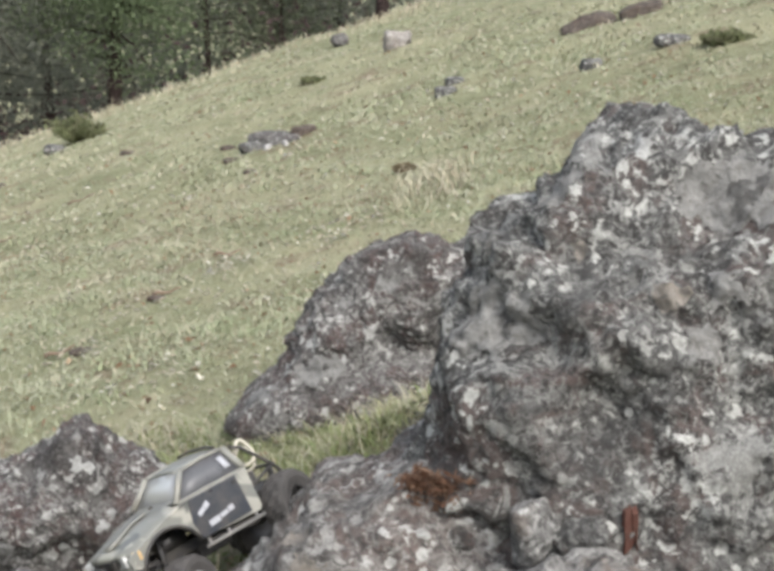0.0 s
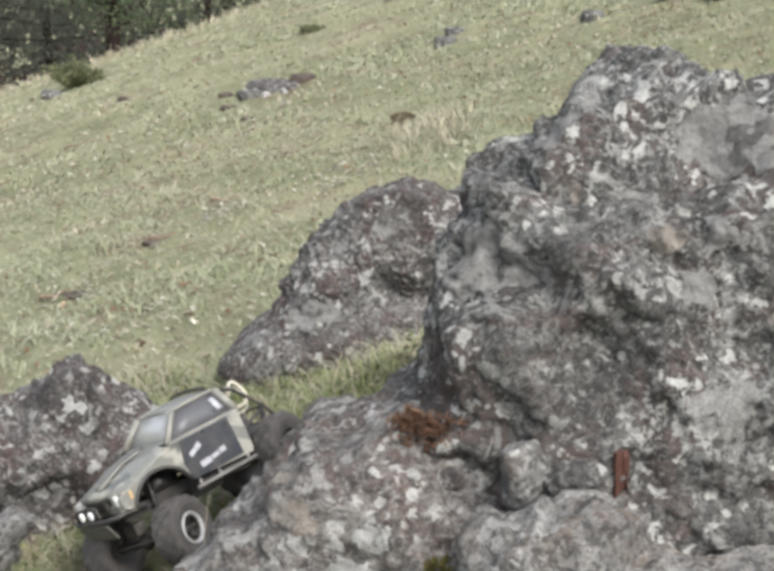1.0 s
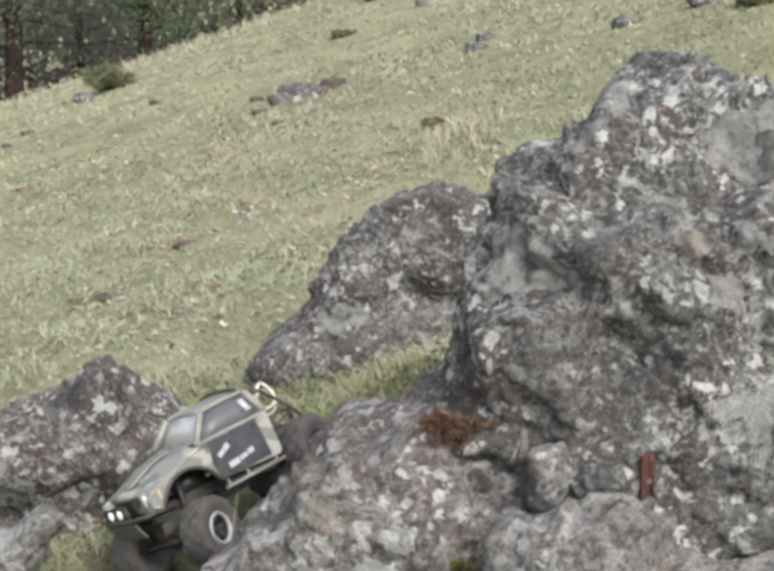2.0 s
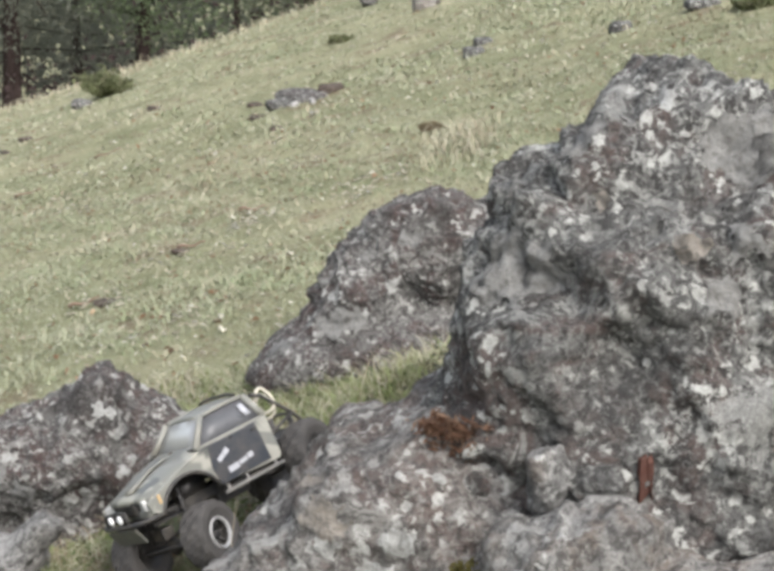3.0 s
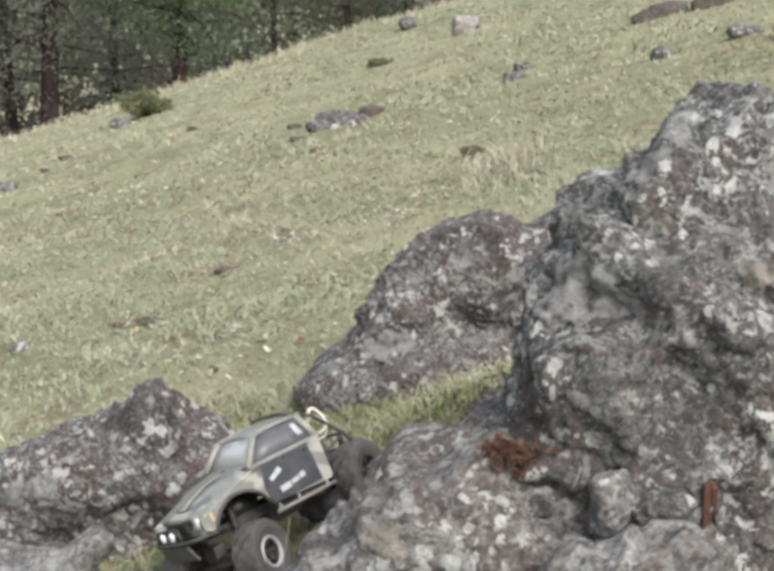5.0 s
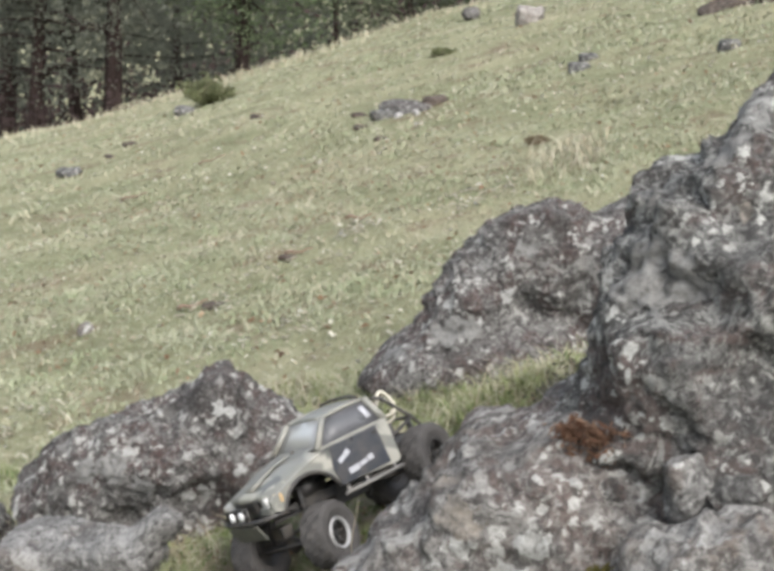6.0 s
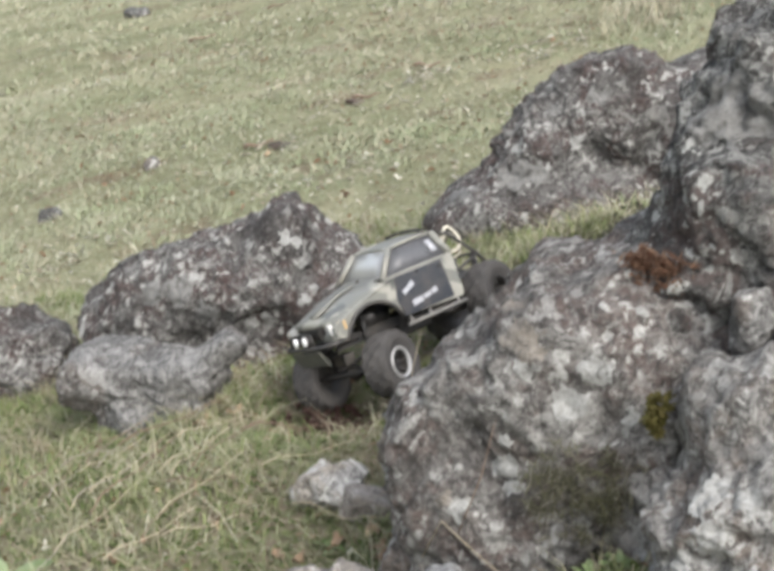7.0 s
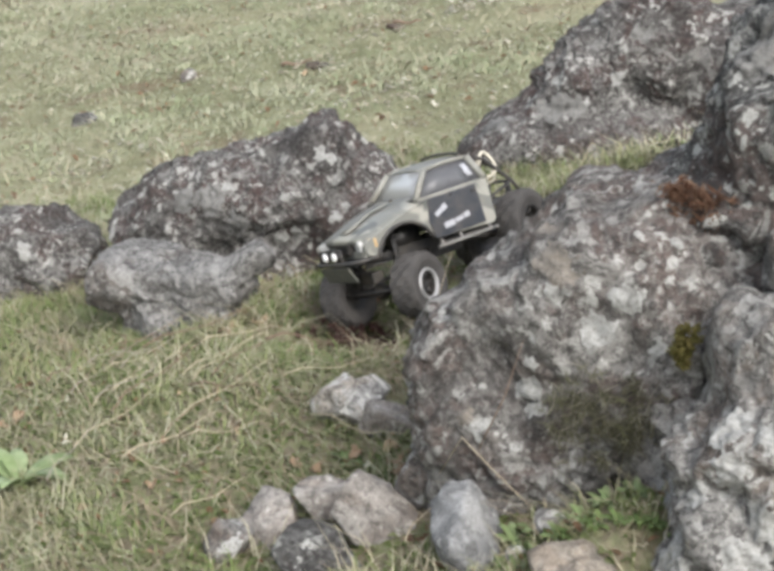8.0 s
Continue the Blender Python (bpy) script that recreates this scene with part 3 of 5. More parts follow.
lichen(ROCKS["boulder"], TAN_CRUST, [(0.317, 1.718, 1.13, 0.022), (0.21, 1.82, 1.16, 0.016)], "pinkish bare patch of stone")
lichen(ROCKS["humped_rock"], WHITE_CRUST, [(-0.567, 2.84, 0.563, 0.016), (-0.545, 2.84, 0.555, 0.014), (-0.532, 2.841, 0.51, 0.014), (-0.50, 2.83, 0.49, 0.014), (-0.731, 2.803, 0.476, 0.014), (-0.622, 2.826, 0.389, 0.018), (-0.60, 2.82, 0.40, 0.014), (-0.66, 2.82, 0.44, 0.012), (-0.52, 2.82, 0.45, 0.014)], "whitish lichen crust")
lichen(ROCKS["humped_rock"], GREY_CRUST, [(-0.76, 2.81, 0.44, 0.034), (-0.80, 2.83, 0.43, 0.028), (-0.70, 2.81, 0.43, 0.024)], "smooth grey patch of stone")
lichen(ROCKS["dark_rock"], WHITE_CRUST, [(-1.151, 2.9, 0.24, 0.022)], "whitish lichen crust")


# ---- parts ----
def part(name, bm, material, parent, label=""):
    """Links a bmesh as one mesh object under a thing or a part."""
    me = bpy.data.meshes.new(name)
    bm.to_mesh(me)
    bm.free()
    me.materials.append(material)
    ob = new(name, me)
    ob.parent = parent
    return tagged(ob, label)


def empty(name, matrix, label, category, group=""):
    ob = new(name)
    ob.matrix_world = matrix
    return tagged(ob, label, category, group)


def box_bm(size, at=(0, 0, 0), bevel=0.002, turn=None):
    bm = bmesh.new()
    m = Matrix.Translation(at) @ (turn or Matrix()) @ Matrix.Diagonal((*size, 1))
    bmesh.ops.create_cube(bm, size=1, matrix=m)
    if bevel:
        bmesh.ops.bevel(bm, geom=bm.edges[:], offset=bevel, segments=2, affect="EDGES", profile=0.5)
    return bm


def tube_bm(points, radius, sides=8, bm=None):
    """A round bar along a line of points."""
    bm = bm or bmesh.new()
    pts = [Vector(p) for p in points]
    radii = radius if isinstance(radius, (list, tuple)) else [radius] * len(pts)
    rings = []
    for i, p in enumerate(pts):
        way = (pts[min(i + 1, len(pts) - 1)] - pts[max(i - 1, 0)]).normalized()
        turn = way.to_track_quat("Z", "Y")
        rings.append([bm.verts.new(p + turn @ Vector((math.cos(a) * radii[i], math.sin(a) * radii[i], 0))) for a in [2 * math.pi * k / sides for k in range(sides)]])
    for a, b in zip(rings, rings[1:]):
        for k in range(sides):
            bm.faces.new((a[k], a[(k + 1) % sides], b[(k + 1) % sides], b[k])).smooth = True
    bm.faces.new(rings[0][::-1])
    bm.faces.new(rings[-1])
    return bm


def lathe_bm(profile, sides, wobble=None):
    """A profile of (radius, y) turned about the y axis."""
    bm = bmesh.new()
    rings = []
    for j, (r, y) in enumerate(profile):
        ring = []
        for k in range(sides):
            a = 2 * math.pi * k / sides
            q = r + (wobble(j, k) if wobble else 0)
            ring.append(bm.verts.new((q * math.cos(a), y, q * math.sin(a))))
        rings.append(ring)
    for a, b in zip(rings, rings[1:]):
        for k in range(sides):
            bm.faces.new((a[k], b[k], b[(k + 1) % sides], a[(k + 1) % sides]))
    bmesh.ops.recalc_face_normals(bm, faces=bm.faces[:])
    return bm


def plate_bm(outline, thick, bevel=0.0):
    """A flat outline in x and z, as thick as given along y."""
    bm = bmesh.new()
    f = bm.faces.new([bm.verts.new((x, 0, z)) for x, z in outline])
    out = bmesh.ops.extrude_face_region(bm, geom=[f])
    bmesh.ops.translate(bm, verts=[v for v in out["geom"] if isinstance(v, bmesh.types.BMVert)], vec=(0, thick, 0))
    bmesh.ops.recalc_face_normals(bm, faces=bm.faces[:])
    if bevel:
        bmesh.ops.bevel(bm, geom=bm.edges[:], offset=bevel, segments=2, affect="EDGES", profile=0.5)
    return bm


def quads_bm(rows, thick=0.0):
    """A sheet through rows of points, thickened downwards where asked."""
    bm = bmesh.new()
    grid = [[bm.verts.new(p) for p in row] for row in rows]
    for a, b in zip(grid, grid[1:]):
        for k in range(len(a) - 1):
            bm.faces.new((a[k], a[k + 1], b[k + 1], b[k])).smooth = True
    bmesh.ops.recalc_face_normals(bm, faces=bm.faces[:])
    if thick:
        bmesh.ops.solidify(bm, geom=bm.faces[:], thickness=thick)
    return bm


# ---- the model truck ----
def plain(name, colour, rough=0.5, metal=0.0, spec=0.5, dirt=0.35, dust=(0.20, 0.17, 0.13)):
    m = Nodes(name, rough, metal, spec)
    d = m.ramp(m.noise(38, 5, 0.7), (0.4, 0.0), (0.75, dirt))
    m.bump(m.noise(160, 3), 0.0006, 0.5)
    return m.done(m.mix(d, colour, dust), m.ramp(m.noise(30, 4), (0.3, max(rough - 0.1, 0.05)), (0.7, min(rough + 0.2, 1.0))))


def camo_material():
    m = Nodes("camouflage_paint", 0.38, spec=0.5)
    w = m.warp(9, 0.05)
    c = m.mix(m.ramp(m.noise(10, 3, 0.5, 0.6, w), (0.52, 0.0), (0.56, 1.0)), (0.165, 0.168, 0.152), (0.31, 0.305, 0.268))
    c = m.mix(m.ramp(m.noise(13, 3, 0.5, 0.4), (0.58, 0.0), (0.63, 1.0)), c, (0.085, 0.09, 0.085))
    c = m.mix(m.ramp(m.noise(70, 5, 0.7), (0.5, 0.0), (0.8, 0.4)), c, (0.24, 0.21, 0.17))
    return m.done(c)


CAMO = camo_material()
CREAM = plain("cream_paint", (0.22, 0.222, 0.20), 0.45, 0, 0.5, 0.5)
OLIVE = plain("dull_olive_plate", (0.085, 0.088, 0.076), 0.6)
GREY_TUBE = plain("scuffed_grey_tube", (0.21, 0.205, 0.195), 0.5, 0.2)
BLACK = plain("black_plastic", (0.022, 0.022, 0.023), 0.5)
RUBBER = plain("dusty_tyre_rubber", (0.062, 0.059, 0.057), 0.85, 0, 0.2, 0.6, (0.115, 0.107, 0.10))
STEEL = plain("silver_beadlock", (0.56, 0.56, 0.56), 0.4, 0.5, 0.5, 0.3)
DARK_METAL = plain("dark_metal", (0.05, 0.05, 0.052), 0.4, 0.6)
DECAL = plain("dark_blue_grey_door_panel", (0.028, 0.032, 0.040), 0.35, 0, 0.5, 0.25)
WHITE = plain("white_decal", (0.40, 0.41, 0.44), 0.4, 0, 0.5, 0.2)
AMBER = plain("amber_lens", (0.48, 0.33, 0.16), 0.25, 0, 0.6, 0.1)
LENS = plain("pale_lens", (0.50, 0.50, 0.49), 0.2, 0, 0.7, 0.15)
BRIGHT = plain("white_lamp_lens", (0.95, 0.95, 0.95), 0.25, 0, 0.7, 0.0)
ROPE = plain("pale_rope", (0.55, 0.52, 0.43), 0.9)
GLASS = Nodes("sky_grey_window", 0.3, spec=0.7)
GLASS.b.inputs["Coat Weight"].default_value = 0.7
GLASS.b.inputs["Coat Roughness"].default_value = 0.08
# pale grey base: much of the sky's reflection is painted into the glass colour
WINDOW = GLASS.done(GLASS.mix(GLASS.ramp(GLASS.noise(25, 4), (0.4, 0.0), (0.8, 0.5)), (0.29, 0.295, 0.295), (0.38, 0.38, 0.37)))
SIDE_GLASS = plain("dark_smoked_window", (0.085, 0.087, 0.094), 0.35, 0, 0.5, 0.35, (0.16, 0.16, 0.165))


def truck(matrix):
    t = empty("model_truck", matrix, "camouflage-painted radio-controlled model truck climbing between rocks", "model truck")
    w = 0.079

    # side walls of the cab with a cut-out for the front wheel
    arch = [(0.108 + 0.058 * math.cos(a), 0.018 + 0.056 * math.sin(a)) for a in [math.pi * (1 - k / 14) for k in range(15)] if 0.018 + 0.056 * math.sin(a) > 0.024]
    side = [(-0.079, 0.1), (-0.079, 0.03), (-0.074, 0.024)] + arch + [(0.168, 0.036), (0.184, 0.042), (0.186, 0.06), (0.178, 0.063), (0.12, 0.083), (0.066, 0.098)]
    for s in (1, -1):
        bm = plate_bm(side, 0.006, 0.0012)
        bmesh.ops.translate(bm, verts=bm.verts[:], vec=(0, s * w - 0.003, 0))
        sidewall = part("side_wall", bm, CAMO, t)
        lip = [(x + 0.0, s * (w + 0.004), z) for x, z in arch]
        part("wheel_arch", tube_bm(lip, 0.0035, 6), BLACK, t, "black wheel arch lip")
        bm = plate_bm([(0.046, 0.098), (-0.052, 0.098), (-0.056, 0.03), (0.048, 0.03), (0.054, 0.06)], 0.003, 0.0008)
        bmesh.ops.translate(bm, verts=bm.verts[:], vec=(0, s * (w + 0.004) - 0.0015, 0))
        door = part("door", bm, DECAL, t, "dark door panel with white lettering bars")
        for k, (x, z, l, h, a) in enumerate([(0.033, 0.071, 0.015, 0.008, 24), (0.0205, 0.077, 0.011, 0.0095, 26), (0.017, 0.047, 0.022, 0.010, 4), (-0.004, 0.050, 0.016, 0.0075, 8), (-0.020, 0.053, 0.012, 0.009, 6)]):
            part("lettering_bar", box_bm((l, 0.0012, h), (x, s * (w + 0.0065), z), 0.0004, pose(0, 0, 0, 0, a, 0)), WHITE, door)
        part("door_handle", box_bm((0.010, 0.003, 0.004), (-0.045, s * (w + 0.007), 0.088), 0.0008), BLACK, door)

    # bonnet, front and back of the cab
    rows = []
    for x, z, half in [(0.188, 0.058, 0.074), (0.186, 0.067, 0.079), (0.165, 0.074, 0.0825), (0.12, 0.090, 0.0832), (0.064, 0.102, 0.0832)]:
        rows.append([(x - 0.016 * abs(k) ** 3, half * k, z + 0.005 * (1 - k * k) - 0.004 * abs(k) ** 6) for k in [i / 6 for i in range(-6, 7)]])
    bonnet = part("bonnet", quads_bm(rows, 0.002), CAMO, t)
    part("bonnet_stripe", quads_bm([[(x, 0.006 + y * f, z + 0.0036) for f in (-1, 0, 1)] for x, z, y in [(0.176, 0.0757, 0.017), (0.15, 0.0845, 0.012), (0.12, 0.0952, 0.010), (0.09, 0.1015, 0.018)]], 0.0006), CREAM, bonnet, "cream camouflage streak")
    for s in (1, -1):
        part("bonnet_clip", box_bm((0.007, 0.004, 0.004), (0.085, s * 0.03, 0.109), 0.001), BLACK, bonnet)
    grille = part("grille", box_bm((0.006, 0.070, 0.022), (0.184, 0, 0.054), 0.0015), DARK_METAL, t, "dark slatted grille")
    for z in (0.048, 0.054, 0.060):
        part("grille_slat", box_bm((0.002, 0.064, 0.0025), (0.188, 0, z), 0.0005), BLACK, grille)
    part("front_panel", box_bm((0.008, 0.150, 0.012), (0.180, 0, 0.042), 0.002), CAMO, t)
    for s in (1, -1):
        part("headlight", box_bm((0.008, 0.026, 0.017), (0.180, s * 0.056, 0.056), 0.002, pose(0, 0, 0, 0, 0, -s * 14)), LENS, t, "pale rectangular headlight")
        part("turn_signal", box_bm((0.015, 0.009, 0.016), (0.165, s * 0.0762, 0.058), 0.002, pose(0, 0, 0, 0, 0, -s * 50)), AMBER, t, "amber turn signal lens")
    part("cab_back", box_bm((0.005, 0.154, 0.074), (-0.077, 0, 0.063), 0.0015), CAMO, t)
    part("cowl", box_bm((0.020, 0.150, 0.004), (0.06, 0, 0.101), 0.001), BLACK, t)

    # roof, pillars and windows
    rows = [[(x, half * k, z + 0.003 * (1 - k * k) - 0.004 * abs(k) ** 5) for k in [i / 6 for i in range(-6, 7)]] for x, half, z in
            [(0.026, 0.056, 0.1415), (0.018, 0.058, 0.1455), (-0.02, 0.0585, 0.148), (-0.058, 0.058, 0.1465), (-0.067, 0.057, 0.143)]]
    part("roof", quads_bm(rows, 0.003), CAMO, t)
    for s in (1, -1):
        part("front_pillar", tube_bm([(0.066, s * 0.0765, 0.099), (0.024, s * 0.0575, 0.143)], 0.0056, 8), CREAM, t, "cream-painted windscreen pillar")
        part("waist_line", tube_bm([(0.062, s * 0.0785, 0.0995), (0.0, s * 0.0795, 0.1), (-0.078, s * 0.078, 0.0995)], 0.0032, 6), CREAM, t, "cream-painted edge below the windows")
        part("rear_pillar", tube_bm([(-0.078, s * 0.077, 0.099), (-0.066, s * 0.0575, 0.143)], 0.0068, 8), CREAM, t, "cream-painted rear pillar")
        part("roof_rail", tube_bm([(0.022, s * 0.058, 0.1435), (-0.02, s * 0.0595, 0.1455), (-0.064, s * 0.058, 0.1435)], 0.0036, 6), CREAM, t)
        part("side_window", quads_bm([[(0.058, s * 0.0765, 0.1), (0.02, s * 0.0775, 0.1), (-0.03, s * 0.0775, 0.1), (-0.073, s * 0.0765, 0.1)],
                                      [(0.022, s * 0.0575, 0.142), (0.0, s * 0.0585, 0.143), (-0.03, s * 0.0585, 0.143), (-0.063, s * 0.0575, 0.142)]], 0.0015), SIDE_GLASS, t, "dark smoked side window")
        part("window_sticker", quads_bm([[(-0.048, s * 0.0742, 0.113), (-0.06, s * 0.0736, 0.113)], [(-0.045, s * 0.0635, 0.134), (-0.056, s * 0.0630, 0.134)]], 0.0008), WHITE, t, "white window sticker")
    part("windscreen", quads_bm([[(0.066 - 0.006 * abs(k), 0.073 * k, 0.1005) for k in (-1, -0.5, 0, 0.5, 1)], [(0.028 - 0.005 * abs(k), 0.055 * k, 0.1425) for k in (-1, -0.5, 0, 0.5, 1)]], 0.0015), WINDOW, t, "windscreen with the sky's reflection painted in grey")
    part("windscreen_edge", tube_bm([(0.067, -0.072, 0.101), (0.069, 0, 0.102), (0.067, 0.072, 0.101)], 0.002, 6), BLACK, t)
    part("rear_window", quads_bm([[(-0.080, -0.06, 0.102), (-0.080, 0.06, 0.102)], [(-0.068, -0.05, 0.140), (-0.068, 0.05, 0.140)]], 0.0015), WINDOW, t)
    part("roof_bar", tube_bm([(-0.052, -0.060, 0.150), (-0.056, -0.03, 0.154), (-0.056, 0.03, 0.154), (-0.052, 0.060, 0.150)], 0.0028, 6), BLACK, t, "black light bar across the roof")

    # bumper with two lamps
    bumper = part("bumper", tube_bm([(0.165, -0.082, 0.034), (0.198, -0.066, 0.034), (0.208, -0.04, 0.034), (0.208, 0.04, 0.034), (0.198, 0.066, 0.034), (0.165, 0.082, 0.034)], 0.0042, 8), BLACK, t, "black tubular front bumper")
    part("skid_plate", box_bm((0.004, 0.096, 0.030), (0.200, 0, 0.014), 0.0015, pose(0, 0, 0, 0, 24, 0)), OLIVE, bumper, "dull olive skid plate")
    for s in (1, -1):
        part("bumper_stay", tube_bm([(0.12, s * 0.03, 0.02), (0.200, s * 0.045, 0.032)], 0.0035, 6), BLACK, bumper)
        part("bumper_hoop", tube_bm([(0.207, s * 0.036, 0.036), (0.206, s * 0.034, 0.056), (0.203, 0, 0.058)], 0.003, 6), BLACK, bumper)
        lamp = part("lamp", tube_bm([(0.198, s * 0.0155, 0.0475), (0.2085, s * 0.0155, 0.0475)], 0.0088, 14), BLACK, t, "round white spot lamp")
        part("lens", tube_bm([(0.2085, s * 0.0155, 0.0475), (0.2105, s * 0.0155, 0.0475), (0.2115, s * 0.0155, 0.0475)], [0.0078, 0.007, 0.004], 14), BRIGHT, lamp, "white lamp lens")
        part("slider", tube_bm([(0.05, s * 0.086, 0.016), (-0.075, s * 0.086, 0.016)], 0.0034, 6), GREY_TUBE, t, "scuffed grey tubular rock slider")
        for x in (0.04, 0.0, -0.06):
            part("slider_strut", tube_bm([(x, s * 0.085, 0.016), (x - 0.004, s * 0.076, 0.028)], 0.003, 6), GREY_TUBE, t)
        part("slider_plate", box_bm((0.105, 0.012, 0.004), (-0.012, s * 0.066, 0.019), 0.001), BLACK, t)
        part("chassis_rail", box_bm((0.33, 0.004, 0.018), (0.0, s * 0.03, 0.022), 0.001), BLACK, t)
        # open tubes behind the cab
        part("cage_tube", tube_bm([(-0.082, s * 0.055, 0.138), (-0.10, s * 0.055, 0.130), (-0.150, s * 0.05, 0.078), (-0.172, s * 0.045, 0.045), (-0.165, s * 0.035, 0.022)], 0.0035, 8), BLACK, t, "black tube of the open rear cage")
        part("cage_brace", tube_bm([(-0.085, s * 0.057, 0.06), (-0.150, s * 0.05, 0.078)], 0.003, 6), BLACK, t)
    part("cage_cross_bar", tube_bm([(-0.150, -0.05, 0.078), (-0.150, 0.05, 0.078)], 0.003, 6), BLACK, t)
    part("cage_cross_bar", tube_bm([(-0.172, -0.045, 0.045), (-0.172, 0.045, 0.045)], 0.003, 6), BLACK, t)
    part("bed_floor", box_bm((0.08, 0.085, 0.004), (-0.122, 0, 0.045), 0.001), BLACK, t)
    ring = [(-0.108 + 0.018 * math.cos(a), 0.046 + 0.006 * math.sin(2 * a), 0.118 + 0.022 * math.sin(a)) for a in [2 * math.pi * k / 18 for k in range(19)]]
    part("rope_coil", tube_bm(ring, 0.0032, 6), ROPE, t, "coil of pale tow rope behind the cab")
    part("rope_coil", tube_bm([(p[0] - 0.006, p[1] - 0.014, p[2] - 0.012) for p in ring], 0.0026, 6), ROPE, t, "coil of pale tow rope behind the cab")
    part("gearbox", box_bm((0.07, 0.05, 0.034), (0.0, 0, 0.008), 0.004), BLACK, t)
    part("motor", tube_bm([(0.10, 0.02, 0.045), (0.05, 0.02, 0.045)], 0.018, 14), DARK_METAL, t)

    # axles and wheels
    tread = lambda j, k: (0.0016 if (k // 2 + (j % 2)) % 2 else -0.0012) if 2 <= j <= 6 else 0.0
    prof = [(0.0265, -0.019), (0.040, -0.0245), (0.0500, -0.0235), (0.0535, -0.018), (0.0545, -0.006), (0.0545, 0.006), (0.0535, 0.018), (0.0500, 0.0235), (0.040, 0.0245), (0.0265, 0.019)]
    rim_prof = [(0.0, 0.006), (0.012, 0.006), (0.016, 0.004), (0.021, 0.005), (0.0225, 0.0165), (0.0295, 0.0195), (0.0300, 0.0165), (0.0285, -0.019), (0.015, -0.015), (0.0, -0.015)]
    hubs = [(0.106, 0.084, -0.033, 24), (0.150, -0.084, -0.038, 22), (-0.145, 0.062, 0.006, 20), (-0.150, -0.084, -0.020, 0)]
    for x, y, z, steer in hubs:
        s = 1 if y > 0 else -1
        wheel = new("wheel")
        wheel.parent = t
        wheel.matrix_local = pose(x, y, z, 0, 0, steer if s > 0 else steer + 180)
        tyre = part("tyre", lathe_bm(prof, 48, tread), RUBBER, wheel, "knobbly black rubber tyre")
        rim = part("rim", lathe_bm(rim_prof, 28), DARK_METAL, wheel, "dark wheel with a silver beadlock ring")
        # silver on the lit front wheel; shade on the other rings painted as dark metal
        part("beadlock_ring", lathe_bm([(0.0215, 0.0175), (0.0225, 0.0215), (0.0255, 0.0225), (0.0270, 0.0195)], 28), STEEL if x > 0 and y > 0 else DARK_METAL, wheel, "silver beadlock ring" if x > 0 and y > 0 else "beadlock ring with shade painted into its dark colour")
        part("hub", tube_bm([(0, 0.004, 0), (0, 0.013, 0)], 0.006, 6), DARK_METAL, wheel)
        for k in range(6):
            a = k * math.pi / 3
            part("spoke", tube_bm([(0.008 * math.cos(a), 0.009, 0.008 * math.sin(a)), (0.023 * math.cos(a), 0.013, 0.023 * math.sin(a))], 0.0026, 5), DARK_METAL, wheel)
    for a, b in ((hubs[0], hubs[1]), (hubs[2], hubs[3])):
        pa, pb = Vector(a[:3]), Vector(b[:3])
        axle = part("axle", tube_bm([pa, pa.lerp(pb, 0.42), pa.lerp(pb, 0.5), pa.lerp(pb, 0.58), pb], [0.006, 0.007, 0.015, 0.007, 0.006], 10), BLACK, t)
        for p in (pa.lerp(pb, 0.22), pa.lerp(pb, 0.78)):
            top = Vector((p.x - 0.012, p.y * 0.8, 0.075))
            shock = part("shock", tube_bm([p, p.lerp(top, 0.5), top], [0.003, 0.003, 0.006], 8), DARK_METAL, t)
            coil = [p.lerp(top, 0.25 + 0.6 * k / 60) + Vector((0.0065 * math.cos(k * 0.7), 0.0065 * math.sin(k * 0.7), 0)) for k in range(61)]
            part("spring", tube_bm(coil, 0.0012, 4), BLACK, shock)
            part("link", tube_bm([p + Vector((0, 0, -0.004)), (0.03 if p.x > 0 else -0.03, p.y * 0.45, 0.0)], 0.003, 6), BLACK, t)
    f, g = Vector(hubs[0][:3]), Vector(hubs[1][:3])
    part("tie_rod", tube_bm([f.lerp(g, 0.2) + Vector((0.026, 0, 0.004)), f.lerp(g, 0.9) + Vector((0.026, 0, 0.004))], 0.0022, 8), DARK_METAL, t)
    part("servo", box_bm((0.022, 0.04, 0.02), f.lerp(g, 0.5) + Vector((0.012, 0.0, 0.028)), 0.002), BLACK, t)
    return t


turn = Matrix(((-0.698, 0.588, -0.409), (-0.684, -0.716, 0.138), (-0.212, 0.377, 0.902))).to_quaternion().to_matrix().to_4x4()
truck(Matrix.Translation((-0.2987, 2.5737, 0.505)) @ turn)


# ---- trees beyond the brow ----
def bark_material(name, a, b):
    m = Nodes(name, 0.95, spec=0.1)
    stretch = m.t.nodes.new("ShaderNodeMapping")
    m.put(stretch.inputs[0], m.co)
    stretch.inputs["Scale"].default_value = (1, 1, 0.25)
    n = m.noise(14, 6, 0.7, 0.3, stretch.outputs[0])
    m.bump(n, 0.05, 1.0)
    return m.done(m.mix(m.ramp(n, (0.35, 0.0), (0.65, 1.0)), a, b))


